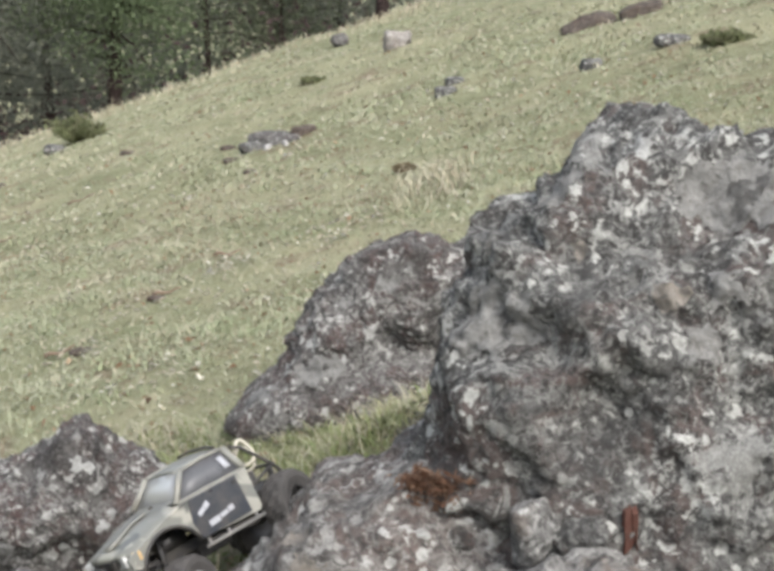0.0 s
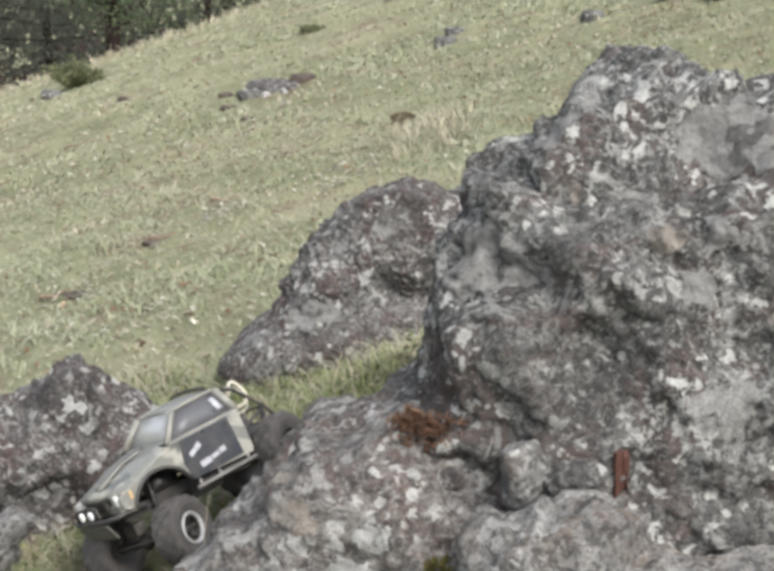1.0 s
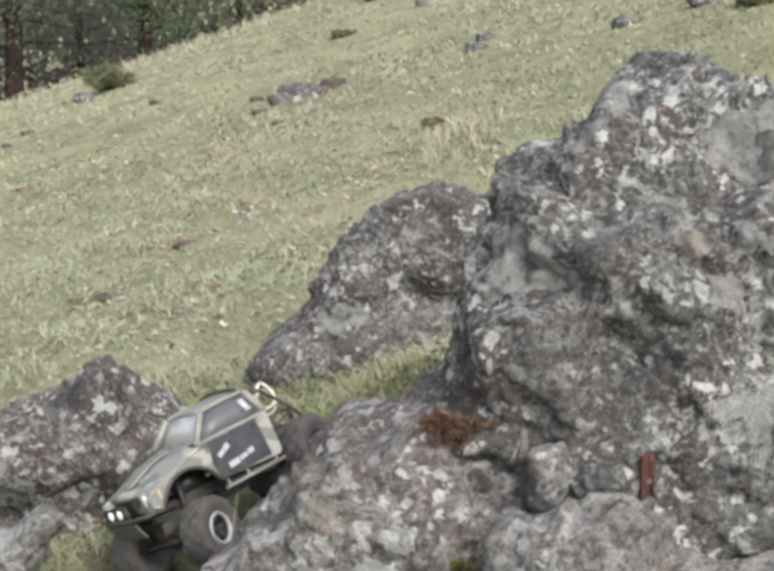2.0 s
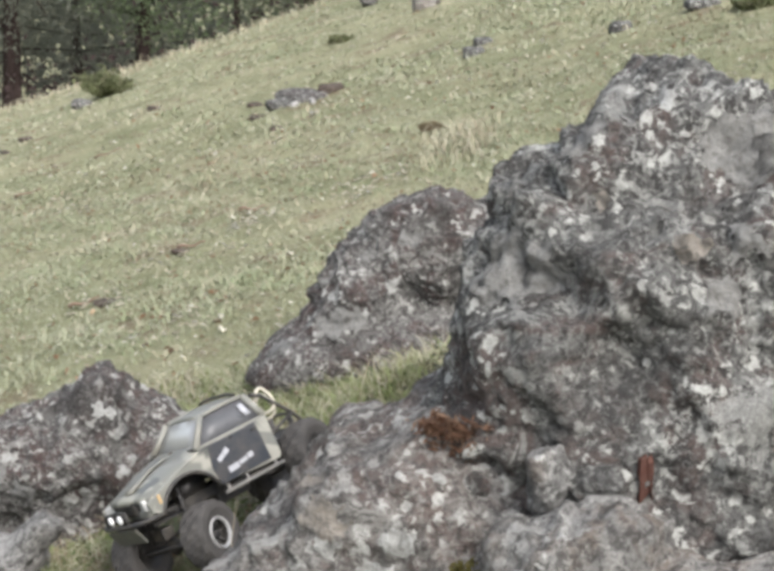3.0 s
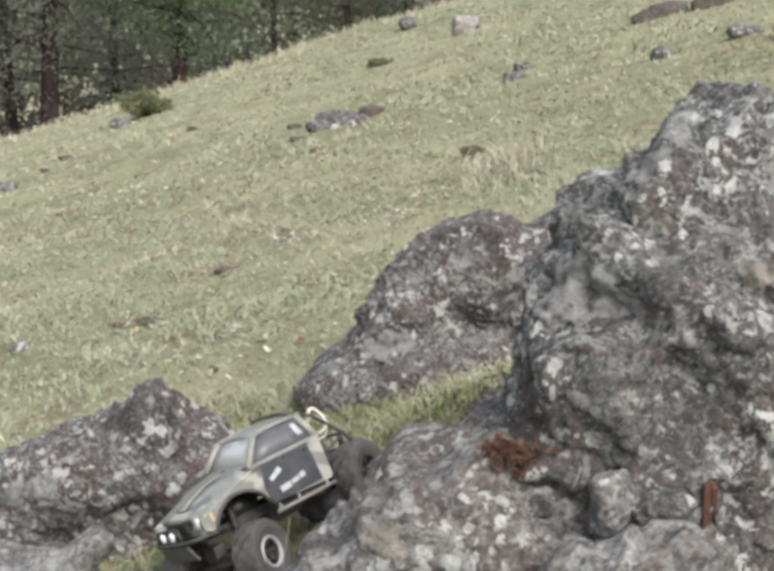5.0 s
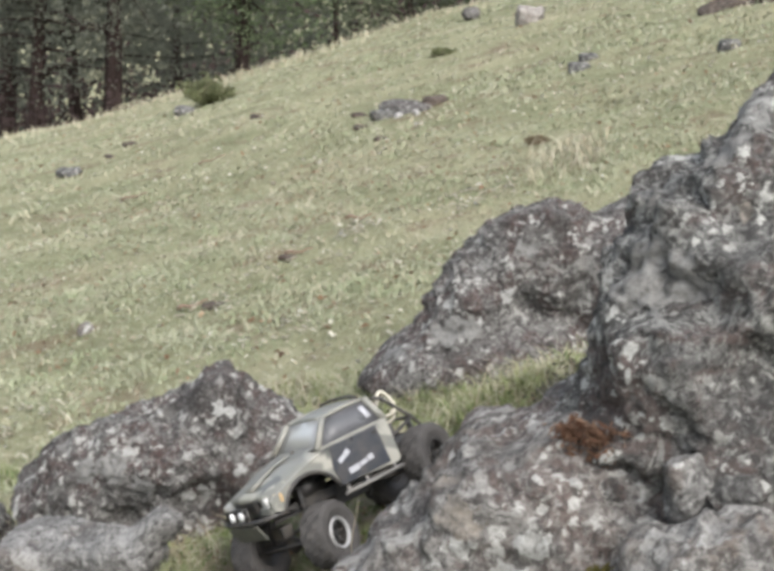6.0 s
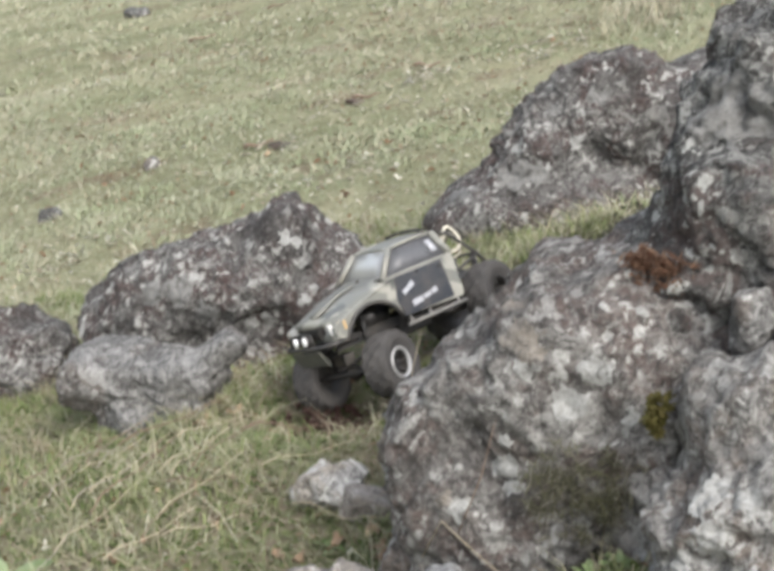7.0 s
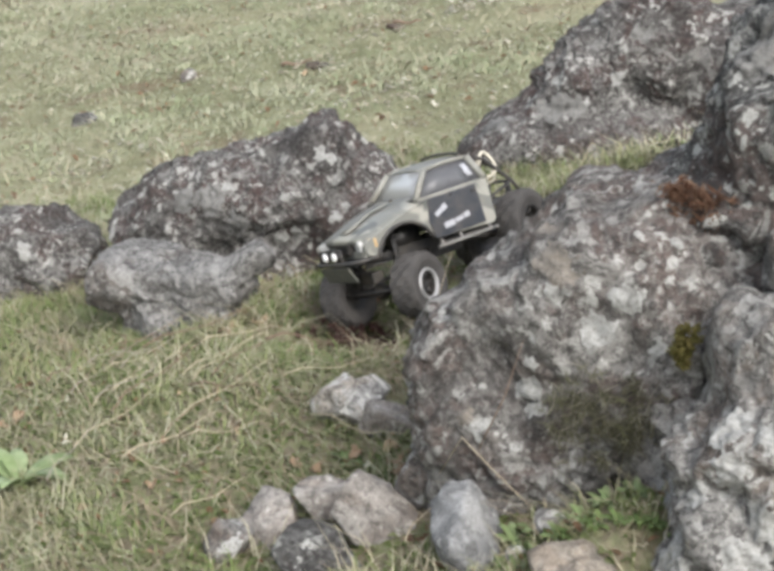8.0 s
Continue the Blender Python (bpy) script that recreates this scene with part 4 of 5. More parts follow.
def leaf_material(name, *colours):
    m = Nodes(name, 0.85, spec=0.06)
    n = len(colours)
    c = m.ramp(m.island(), *[(i / n + 0.5 / n, col) for i, col in enumerate(colours)])
    # light also comes through the thin leaves
    glow = m.t.nodes.new("ShaderNodeBsdfTranslucent")
    m.put(glow.inputs["Color"], c)
    both = m.t.nodes.new("ShaderNodeMixShader")
    both.inputs[0].default_value = 0.6
    m.put(both.inputs[1], m.b.outputs[0])
    m.put(both.inputs[2], glow.outputs[0])
    m.put(m.t.nodes["Material Output"].inputs["Surface"], both.outputs[0])
    return m.done(m.mix(m.ramp(m.noise(0.5, 4, 0.6), (0.35, 0.0), (0.65, 0.6)), c, colours[0]))


BARK = bark_material("dark_bark", (0.024, 0.017, 0.016), (0.055, 0.040, 0.036))
NEEDLES = leaf_material("dark_conifer_foliage", (0.165, 0.175, 0.145), (0.175, 0.185, 0.15), (0.185, 0.198, 0.158), (0.17, 0.18, 0.148))
BROADLEAF = leaf_material("olive_green_foliage", (0.15, 0.19, 0.11), (0.158, 0.20, 0.114), (0.166, 0.21, 0.118), (0.15, 0.185, 0.11))
YOUNG_LEAF = leaf_material("grey_green_foliage", (0.15, 0.17, 0.12), (0.165, 0.19, 0.125), (0.185, 0.215, 0.135), (0.155, 0.175, 0.12))
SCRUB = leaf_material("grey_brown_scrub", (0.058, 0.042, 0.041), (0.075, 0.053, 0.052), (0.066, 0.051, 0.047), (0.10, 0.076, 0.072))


def sprays(rng, centres, spread, each, size, flat=0.6, broad=0.45, rise=0.0):
    """Small leafy triangles and quads scattered round many centres: vertices and faces."""
    c = np.repeat(np.asarray(centres), each, axis=0)
    n = len(c)
    p = c + rng.normal(0, 1, (n, 3)) * np.array([spread, spread, spread * flat])
    a = rng.normal(0, 1, (n, 3)) + np.array([0, 0, rise])
    a /= np.linalg.norm(a, axis=1, keepdims=True)
    b = np.cross(a, rng.normal(0, 1, (n, 3)))
    b /= np.linalg.norm(b, axis=1, keepdims=True)
    s = size * rng.uniform(0.5, 1.4, (n, 1))
    v = np.stack([p - a * s, p + b * s * broad, p + a * s, p - b * s * broad], 1).reshape(-1, 3)
    return v, np.arange(4 * n).reshape(n, 4)


def tree(x, y, height, seed, leaves, low, reach, label, lean=0.0, clumps=95, girth=0.022, each=85):
    """A tapered trunk with limbs, and a crown of many small sprays with gaps between them."""
    rng = np.random.default_rng(seed)
    z = float(ground_z(x, y)) - 0.15
    t = empty("tree", Matrix.Translation((x, y, z)), label, "tree", "trees beyond the brow")
    bend = rng.normal(0, 0.02, 2)
    line = [(lean * k * height + bend[0] * math.sin(3 * k) * height, bend[1] * math.sin(4 * k) * height, height * k * 0.96) for k in [i / 10 for i in range(11)]]
    r = height * girth
    bm = tube_bm(line, [r * (1.25 - 0.25 * min(k, 1)) * (1 - 0.09 * k) for k in range(11)], 10)
    centres = []
    for i in range(clumps):
        h = low + (1 - low) * rng.uniform(0, 1) ** 0.9
        a = rng.uniform(0, 6.283)
        out = reach * (1.05 - 0.75 * (h - low) / (1 - low)) * rng.uniform(0.35, 1.0)
        k = min(int(h * 10), 9)
        base = Vector(line[k]).lerp(Vector(line[k + 1]), h * 10 - k)
        tip = base + Vector((math.cos(a) * out, math.sin(a) * out, out * rng.uniform(-0.32, 0.18)))
        if i % 2 == 0:
            tube_bm([base, base.lerp(tip, 0.5) + Vector((0, 0, out * 0.06)), tip], [r * 0.28 * (1.1 - h), r * 0.16 * (1.1 - h), 0.006], 5, bm)
        for q in (1.0, 0.75, 0.5):
            centres.append(base.lerp(tip, q * rng.uniform(0.85, 1.05)))
    trunk = part("trunk", bm, BARK, t)
    v, f = sprays(rng, np.array(centres), 0.34, each, 0.040)
    crown = new("crown", mesh_from("crown", v, f, leaves))
    crown.parent = t
    return t


DARK_TREE = "dark conifer with a bare lower trunk and drooping boughs"
GREEN_TREE = "olive-green broadleaf tree with low leafy boughs"
tree(-7.05, 28.0, 12, 1, NEEDLES, 0.30, 3.0, DARK_TREE, 0.0, 120, 0.017)
tree(-4.70, 28.0, 9, 2, BROADLEAF, 0.36, 1.8, GREEN_TREE, 0.012, 100, 0.018)
tree(-8.8, 29.0, 12, 3, NEEDLES, 0.27, 3.0, DARK_TREE, 0.0, 110, 0.016)
tree(-3.3, 32.0, 11, 4, YOUNG_LEAF, 0.33, 2.6, GREEN_TREE, -0.02, 120, 0.008)
tree(-1.9, 31.0, 11, 5, YOUNG_LEAF, 0.28, 2.4, GREEN_TREE, 0.02, 120, 0.008)
tree(-0.25, 29.0, 11, 6, NEEDLES, 0.32, 2.4, DARK_TREE, 0.0, 100, 0.014)
tree(-0.95, 33.0, 11, 7, NEEDLES, 0.30, 2.6, DARK_TREE, 0.0, 110, 0.012, 60)
tree(-8.0, 30.5, 12, 8, NEEDLES, 0.31, 3.0, DARK_TREE, 0.01, 110, 0.013)
tree(-5.6, 34.0, 12, 9, NEEDLES, 0.34, 3.2, DARK_TREE, 0.0, 130, 0.012, 60)
tree(-7.6, 38.0, 13, 10, NEEDLES, 0.34, 3.0, DARK_TREE, 0.0, 120, 0.012, 60)
tree(-2.6, 38.0, 13, 11, NEEDLES, 0.33, 3.2, DARK_TREE, 0.0, 120, 0.022, 50)
tree(2.6, 34.0, 11, 12, NEEDLES, 0.3, 2.8, DARK_TREE, 0.0, 90, 0.022, 40)
tree(-11.5, 36.0, 13, 13, NEEDLES, 0.32, 3.4, DARK_TREE, 0.0, 110, 0.022, 40)

rng = np.random.default_rng(77)
n = 1100
wx, wy = rng.uniform(-34, 22, n), rng.uniform(40, 66, n)
wz = ground_z(wx, wy) + 3.2 + rng.uniform(0.0, 1, n) * 10
v, f = sprays(rng, np.stack([wx, wy, wz], 1), 0.9, 75, 0.17)
tagged(new("far_wood", mesh_from("far_wood", v, f, NEEDLES)), "dense dark wood closing the view beyond the brow", "wood", kind="stuff")
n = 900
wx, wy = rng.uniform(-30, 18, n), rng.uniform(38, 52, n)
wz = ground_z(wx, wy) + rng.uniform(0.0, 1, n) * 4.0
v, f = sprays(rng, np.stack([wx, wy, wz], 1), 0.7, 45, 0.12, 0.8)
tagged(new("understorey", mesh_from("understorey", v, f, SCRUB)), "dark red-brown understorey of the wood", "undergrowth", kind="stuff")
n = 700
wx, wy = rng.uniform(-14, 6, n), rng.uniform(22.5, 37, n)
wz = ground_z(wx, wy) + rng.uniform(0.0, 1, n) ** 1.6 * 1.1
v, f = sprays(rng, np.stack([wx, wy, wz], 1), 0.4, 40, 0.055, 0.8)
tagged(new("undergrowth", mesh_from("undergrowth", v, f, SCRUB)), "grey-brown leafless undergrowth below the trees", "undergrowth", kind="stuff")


def shrub(x, y, w, h, seed, leaves, label, size=0.03):
    rng = np.random.default_rng(seed)
    z = float(ground_z(x, y))
    t = empty("shrub", Matrix.Translation((x, y, z)), label, "shrub")
    bm = bmesh.new()
    centres = []
    for i in range(16):
        a, out = rng.uniform(0, 6.283), rng.uniform(0.2, 1) * w
        tip = Vector((math.cos(a) * out, math.sin(a) * out * 0.8, h * rng.uniform(0.45, 1.0) * (1.1 - 0.5 * out / w)))
        tube_bm([(0, 0, -0.02), tip * 0.5 + Vector((0, 0, h * 0.1)), tip], [h * 0.03, h * 0.02, h * 0.006], 5, bm)
        centres += [tip, tip * 0.8, tip * 0.55]
    part("stem", bm, BARK, t)
    v, f = sprays(rng, np.array(centres), w * 0.16, 34, size)
    leafage = new("foliage", mesh_from("foliage", v, f, leaves))
    leafage.parent = t
    return t


HEATH_LEAF = leaf_material("brown_heath_leaves", (0.20, 0.16, 0.11), (0.25, 0.21, 0.14), (0.18, 0.16, 0.10), (0.28, 0.24, 0.16))
OLIVE = leaf_material("dull_olive_leaves", (0.155, 0.17, 0.09), (0.19, 0.21, 0.11), (0.23, 0.245, 0.145), (0.16, 0.155, 0.10))
shrub(-2.72, 14.3, 0.24, 0.24, 5, OLIVE, "low olive-green shrub on the brow", 0.035)
shrub(1.60, 7.75, 0.11, 0.05, 6, OLIVE, "low green tussock on the slope", 0.02)
shrub(0.08, 6.85, 0.045, 0.026, 7, HEATH_LEAF, "small brown dead tussock on the slope", 0.012)
shrub(-0.55, 12.2, 0.09, 0.035, 8, OLIVE, "low green tussock on the slope", 0.02)

# ---- turf ----
def blades(rng, x, y, height, width, lean, droop=0.5):
    """Bent grass blades of two quads each: vertices and faces."""
    n = len(x)
    h = height * rng.uniform(0.45, 1.35, n)
    a = rng.uniform(0, 6.283, n)
    d = np.stack([np.cos(a), np.sin(a), 0 * a], 1)
    s = np.stack([-np.sin(a), np.cos(a), 0 * a], 1) * (width * rng.uniform(0.6, 1.4, n))[:, None]
    l = (lean * rng.uniform(0.2, 1.3, n))[:, None]
    up = np.array([0, 0, 1.0])
    p0 = np.stack([x, y, ground_z(x, y) - 0.004], 1)
    p1 = p0 + up * (h * 0.62)[:, None] + d * l * h[:, None] * 0.55
    p2 = p0 + up * (h * (1.0 - droop * 0.4))[:, None] + d * l * h[:, None] * 1.5
    v = np.stack([p0 - s, p0 + s, p1 + s * 0.8, p1 - s * 0.8, p2 + s * 0.15, p2 - s * 0.15], 1).reshape(-1, 3)
    k = np.arange(n)[:, None] * 6
    return v, np.concatenate([k + [0, 1, 2, 3], k + [3, 2, 4, 5]])


def turf(name, n, xr, yr, height, width, lean, material, label, seed, clump=0.3, keep=None):
    rng = np.random.default_rng(seed)
    x, y = rng.uniform(*xr, n), rng.uniform(*yr, n)
    thick = waves(x, y, clump, seed + 9) + 0.8 * waves(x, y, clump * 4, seed + 10)
    ok = thick > rng.uniform(-1.3, 0.7, n)
    if keep is not None:
        ok &= keep(x, y)
    x, y = x[ok], y[ok]
    v, f = blades(rng, x, y, height * (1 + 0.6 * thick[ok].clip(-0.5, 1)), width, lean)
    return tagged(new(name, mesh_from(name, v, f, material)), label, "grass", kind="stuff")


in_view = lambda x, y: np.abs(x + 0.06 * y) < 0.36 * y + 0.25
GREEN_GRASS = blade_material("green_grass", (0.08, 0.12, 0.032), (0.12, 0.165, 0.045), (0.16, 0.205, 0.07), (0.26, 0.265, 0.15), (0.105, 0.15, 0.04),
                             dead=(0.19, 0.16, 0.11), dry=(0.24, 0.25, 0.14), fresh=(0.10, 0.145, 0.04))
STRAW = blade_material("dry_straw", (0.34, 0.31, 0.225), (0.42, 0.395, 0.30), (0.28, 0.24, 0.17), (0.48, 0.455, 0.37), (0.22, 0.175, 0.13), fresh=(0.34, 0.32, 0.23))
DEAD = blade_material("brown_dead_grass", (0.15, 0.11, 0.08), (0.22, 0.165, 0.115), (0.12, 0.09, 0.07), (0.28, 0.22, 0.16), fresh=(0.20, 0.16, 0.11))
near_by = lambda x, y: ((np.hypot((x + 0.4) / 1.5, (y - 2.55) / 1.4) + 0.22 * waves(x, y, 0.4, 77) < 1) & (np.hypot((x + 0.38) / 0.135, (y - 2.42) / 0.14) > 1) & (np.hypot((x + 0.275) / 0.10, (y - 1.72) / 0.08) > 1)
                        & (np.hypot((x + 0.405) / 0.05, (y - 1.81) / 0.05) > 1) & (np.hypot((x + 0.12) / 0.06, (y - 1.63) / 0.06) > 1) & (np.hypot((x + 0.01) / 0.055, (y - 1.48) / 0.05) > 1)
                        & (np.hypot((x + 0.20) / 0.17, (y - 2.56) / 0.17) > 1))
turf("short_grass", 130000, (-1.8, 1.0), (1.2, 3.8), 0.021, 0.0011, 1.1, NEAR_GRASS, "short green turf between the rocks", 1, 0.16, near_by)
turf("green_grass", 76000, (-1.8, 1.0), (1.2, 3.8), 0.025, 0.0013, 0.8, GREEN_GRASS, "fresh green grass tufts between the rocks", 2, 0.22, near_by)
turf("dry_grass", 34000, (-1.8, 1.0), (1.2, 3.8), 0.030, 0.0008, 1.4, STRAW, "dead straw-coloured grass lying in the turf", 3, 0.28, near_by)
wide_view = lambda x, y: np.abs(x + 0.10 * y) < 0.5 * y
turf("hill_grass", 155000, (-4.2, 3.2), (3.4, 7.5), 0.017, 0.0018, 1.2, GRASS, "short yellow-green turf on the hillside", 4, 0.35, wide_view)
turf("hill_straw", 19000, (-4.2, 3.2), (3.4, 7.5), 0.022, 0.0017, 2.0, STRAW, "dead straw-coloured grass on the hillside", 5, 0.3, wide_view)
turf("slope_grass", 125000, (-8, 6.5), (7.5, 18.6), 0.020, 0.0036, 1.2, GRASS, "short yellow-green turf on the upper slope", 6, 0.7, in_view)
turf("slope_straw", 20000, (-8, 6.5), (7.5, 18.6), 0.026, 0.004, 1.8, STRAW, "dead straw-coloured grass on the upper slope", 7, 0.6, in_view)
turf("brow_grass", 5000, (-7.5, 3.0), (16.5, 19.5), 0.08, 0.004, 0.6, STRAW, "taller dry grass along the brow", 8, 0.8, in_view)
turf("dry_stalks", 1100, (-1.6, 0.5), (1.0, 3.1), 0.050, 0.0008, 1.8, STRAW, "long dead stalks matted over the turf", 11, 0.4, near_by)
turf("brown_stalks", 19000, (-1.6, 0.5), (1.0, 3.1), 0.024, 0.0011, 2.2, DEAD, "brown dead stalks matted over the turf", 12, 0.3, near_by)
turf("pale_stalks", 420, (0.02, 0.34), (5.8, 6.5), 0.07, 0.0018, 0.8, STRAW, "pale dead stalks standing behind the ridge", 14, 0.3)
turf("brown_patches", 30000, (-4.2, 3.2), (3.4, 8.5), 0.020, 0.0022, 1.8, DEAD, "brown dead grass patches on the hillside", 13, 0.8, lambda x, y: waves(x, y, 1.1, 40) > 0.12)
strip = lambda x, y: (np.abs(x - 0.02) < 0.26) & (np.abs(y - 3.05 - 0.2 * x) < 0.22)
turf("tall_grass", 5200, (-0.3, 0.35), (2.75, 3.4), 0.036, 0.0015, 0.8, GREEN_GRASS, "longer green grass growing along the rock ledge", 9, 0.15, strip)
turf("tall_straw", 1500, (-0.3, 0.35), (2.75, 3.4), 0.048, 0.0010, 0.8, STRAW, "dry stalks growing along the rock ledge", 10, 0.15, strip)

# ---- litter ----
def litter(name, n, xr, yr, size, material, label, seed):
    """Small curled dead leaves and chips scattered on the turf."""
    rng = np.random.default_rng(seed)
    x, y = rng.uniform(*xr, n), rng.uniform(*yr, n)
    ok = in_view(x, y)
    x, y = x[ok], y[ok]
    n = len(x)
    z = ground_z(x, y) + size * rng.uniform(0.2, 1.1, n)
    a = rng.uniform(0, 6.283, n)
    s = size * rng.uniform(0.4, 1.4, n)
    tip = rng.normal(0, 0.35, (n, 2))
    u = np.stack([np.cos(a), np.sin(a), tip[:, 0]], 1) * s[:, None]
    w = np.stack([-np.sin(a), np.cos(a), tip[:, 1]], 1) * (s * rng.uniform(0.35, 0.8, n))[:, None]
    p = np.stack([x, y, z], 1)
    k = np.arange(n)[:, None] * 6
    curl = np.array([0, 0, 1.0]) * (s * 0.35)[:, None]
    v = np.stack([p - u, p - w * 0.9 - u * 0.1 + curl, p + u * 0.15 - w * 0.8 + curl, p + u, p + w * 0.9 + u * 0.1 + curl, p - u * 0.3 + w * 0.8 + curl], 1).reshape(-1, 3)
    f = np.concatenate([k + [0, 1, 2, 3], k + [0, 3, 4, 5]])
    return tagged(new(name, mesh_from(name, v, f, material)), label, "litter", kind="stuff")


PALE_LEAF = leaf_material("pale_dead_leaves", (0.42, 0.40, 0.32), (0.50, 0.48, 0.41), (0.38, 0.34, 0.26), (0.58, 0.56, 0.49))
RUST_LEAF = leaf_material("rust_dead_leaves", (0.20, 0.125, 0.08), (0.29, 0.175, 0.11), (0.17, 0.115, 0.085), (0.36, 0.25, 0.17))
litter("pale_litter", 2200, (-2.6, 1.4), (2.9, 7.5), 0.0095, PALE_LEAF, "pale dead leaves scattered on the turf", 21)
litter("pale_litter", 2600, (-6.5, 4.0), (7.0, 18), 0.015, PALE_LEAF, "pale dead leaves scattered on the turf", 22)
litter("pale_litter", 420, (-1.6, 0.6), (1.2, 3.0), 0.0055, PALE_LEAF, "pale dead leaves scattered on the turf", 23)
HERB = leaf_material("low_green_herbs", (0.13, 0.17, 0.065), (0.18, 0.215, 0.09), (0.24, 0.26, 0.145), (0.10, 0.13, 0.05))
litter("low_herbs", 19000, (-1.3, 0.5), (1.2, 3.0), 0.0065, HERB, "small green herb leaves low in the turf", 27)
for xr, yr, n, seed in [((-0.30, -0.02), (5.72, 6.05), 90, 51), ((-0.66, -0.50), (5.68, 5.85), 45, 52), ((-0.92, -0.52), (4.30, 4.62), 60, 53), ((-0.95, -0.55), (5.35, 5.75), 60, 54), ((-1.5, -1.2), (3.85, 4.2), 40, 55), ((-1.15, -0.9), (4.85, 5.2), 40, 56)]:
    litter("pale_litter", n, xr, yr, 0.013, PALE_LEAF, "drift of pale dead leaves on the turf", seed)
litter("brown_litter", 2600, (-1.6, 0.6), (1.2, 3.1), 0.0075, RUST_LEAF, "brown dead leaves scattered between the rocks", 24)
litter("brown_litter", 1400, (-2.6, 1.4), (3.0, 8), 0.010, RUST_LEAF, "brown dead leaves scattered on the turf", 25)
litter("brown_litter", 400, (-6.5, 4.0), (8, 18), 0.018, RUST_LEAF, "brown dead leaves scattered on the turf", 26)


def fallen_leaf(x, y, size, material, label, turn, lift=0.012):
    bm = bmesh.new()
    rows = []
    for k in range(7):
        u = k / 6
        half = size * (0.34 + 0.10 * math.sin(k * 2.6 + turn)) * math.sin(math.pi * min(u * 0.9 + 0.08, 1)) ** 0.8
        rows.append([(size * (u - 0.5 + 0.09 * c * math.sin(k * 3.1 + turn)), half * c * (1 + 0.3 * math.sin(k * 4.3 + turn * c)), size * (0.42 * c * c * math.sin(k + turn * 0.1) + 0.5 * (u - 0.5) ** 2 + 0.06 * math.sin(k * 2.9 + c * 3))) for c in (-1, -0.5, 0, 0.5, 1)])
    bm = quads_bm(rows, size * 0.02)
    me = bpy.data.meshes.new("fallen_leaf")
    bm.to_mesh(me)
    bm.free()
    me.materials.append(material)
    ob = new("fallen_leaf", me)
    ob.matrix_world = pose(x, y, float(ground_z(x, y)) + lift, 24, -14, turn)
    return tagged(ob, label, "leaf", "fallen leaves")


TAN_LEAF = plain("tan_leaf", (0.33, 0.255, 0.165), 0.75, 0, 0.2, 0.6, (0.24, 0.19, 0.14))
BROWN_LEAF = plain("brown_leaf", (0.225, 0.16, 0.105), 0.8, 0, 0.15, 0.6, (0.21, 0.18, 0.14))
CREAM_LEAF = plain("cream_leaf", (0.44, 0.43, 0.36), 0.6, 0, 0.3, 0.15)
for x, y, s, m, label, a in [(-0.571, 2.443, 0.050, TAN_LEAF, "curled tan dead leaf in the grass", 20), (-0.706, 2.205, 0.030, CREAM_LEAF, "small cream-white leaf in the grass", 70),
                             (-0.609, 2.018, 0.034, BROWN_LEAF, "curled brown dead leaf in the grass", 60), (-0.596, 1.905, 0.032, BROWN_LEAF, "curled brown dead leaf in the grass", 15),
                             (-0.894, 2.181, 0.045, BROWN_LEAF, "curled brown dead leaf in the grass", 100), (-0.90, 2.15, 0.040, BROWN_LEAF, "curled brown dead leaf in the grass", 10),
                             (-0.839, 2.322, 0.030, TAN_LEAF, "curled tan dead leaf in the grass", 70), (-0.611, 2.409, 0.045, BROWN_LEAF, "curled brown dead leaf against a low rock", 40),
                             (-0.62, 2.395, 0.04, BROWN_LEAF, "curled brown dead leaf against a low rock", 130), (-0.369, 1.927, 0.044, BROWN_LEAF, "curled brown dead leaf beside a stone", 80),
                             (-0.401, 1.942, 0.036, BROWN_LEAF, "curled brown dead leaf beside a stone", 0), (-0.322, 1.962, 0.044, BROWN_LEAF, "curled brown dead leaf beside a stone", 45),
                             (-0.277, 1.976, 0.048, TAN_LEAF, "curled tan dead leaf at the foot of the slab", 100), (-0.251, 1.889, 0.052, BROWN_LEAF, "curled brown dead leaf at the foot of the slab", 75),
                             (-0.262, 1.93, 0.045, BROWN_LEAF, "curled brown dead leaf at the foot of the slab", 20), (-0.506, 2.023, 0.026, TAN_LEAF, "curled tan dead leaf in the grass", 160),
                             (-0.776, 2.071, 0.032, CREAM_LEAF, "small cream-white leaf in the grass", 150), (-0.82, 2.2, 0.022, CREAM_LEAF, "small cream-white leaf in the grass", 150), (-0.63, 2.16, 0.020, TAN_LEAF, "curled tan dead leaf in the grass", 110),
                             (-0.30, 1.93, 0.020, CREAM_LEAF, "small cream-white leaf beside a brown stone", 30), (-0.32, 4.25, 0.030, CREAM_LEAF, "small cream-white leaf in the grass", 60),
                             (-0.375, 4.98, 0.032, CREAM_LEAF, "small cream-white leaf in the grass", 10), (-1.0, 4.95, 0.045, TAN_LEAF, "curled tan dead leaf in the grass", 40),
                             (-0.50, 4.2, 0.045, CREAM_LEAF, "pale dead leaf in the grass", 0), (-0.58, 4.0, 0.022, CREAM_LEAF, "small cream-white leaf in the grass", 0),
                             (-0.66, 5.9, 0.04, CREAM_LEAF, "small cream-white leaf in the grass", 0), (-0.60, 5.9, 0.05, CREAM_LEAF, "pale dead leaf in the grass", 80)]:
    fallen_leaf(x, y, s * 0.52, m, label, a)


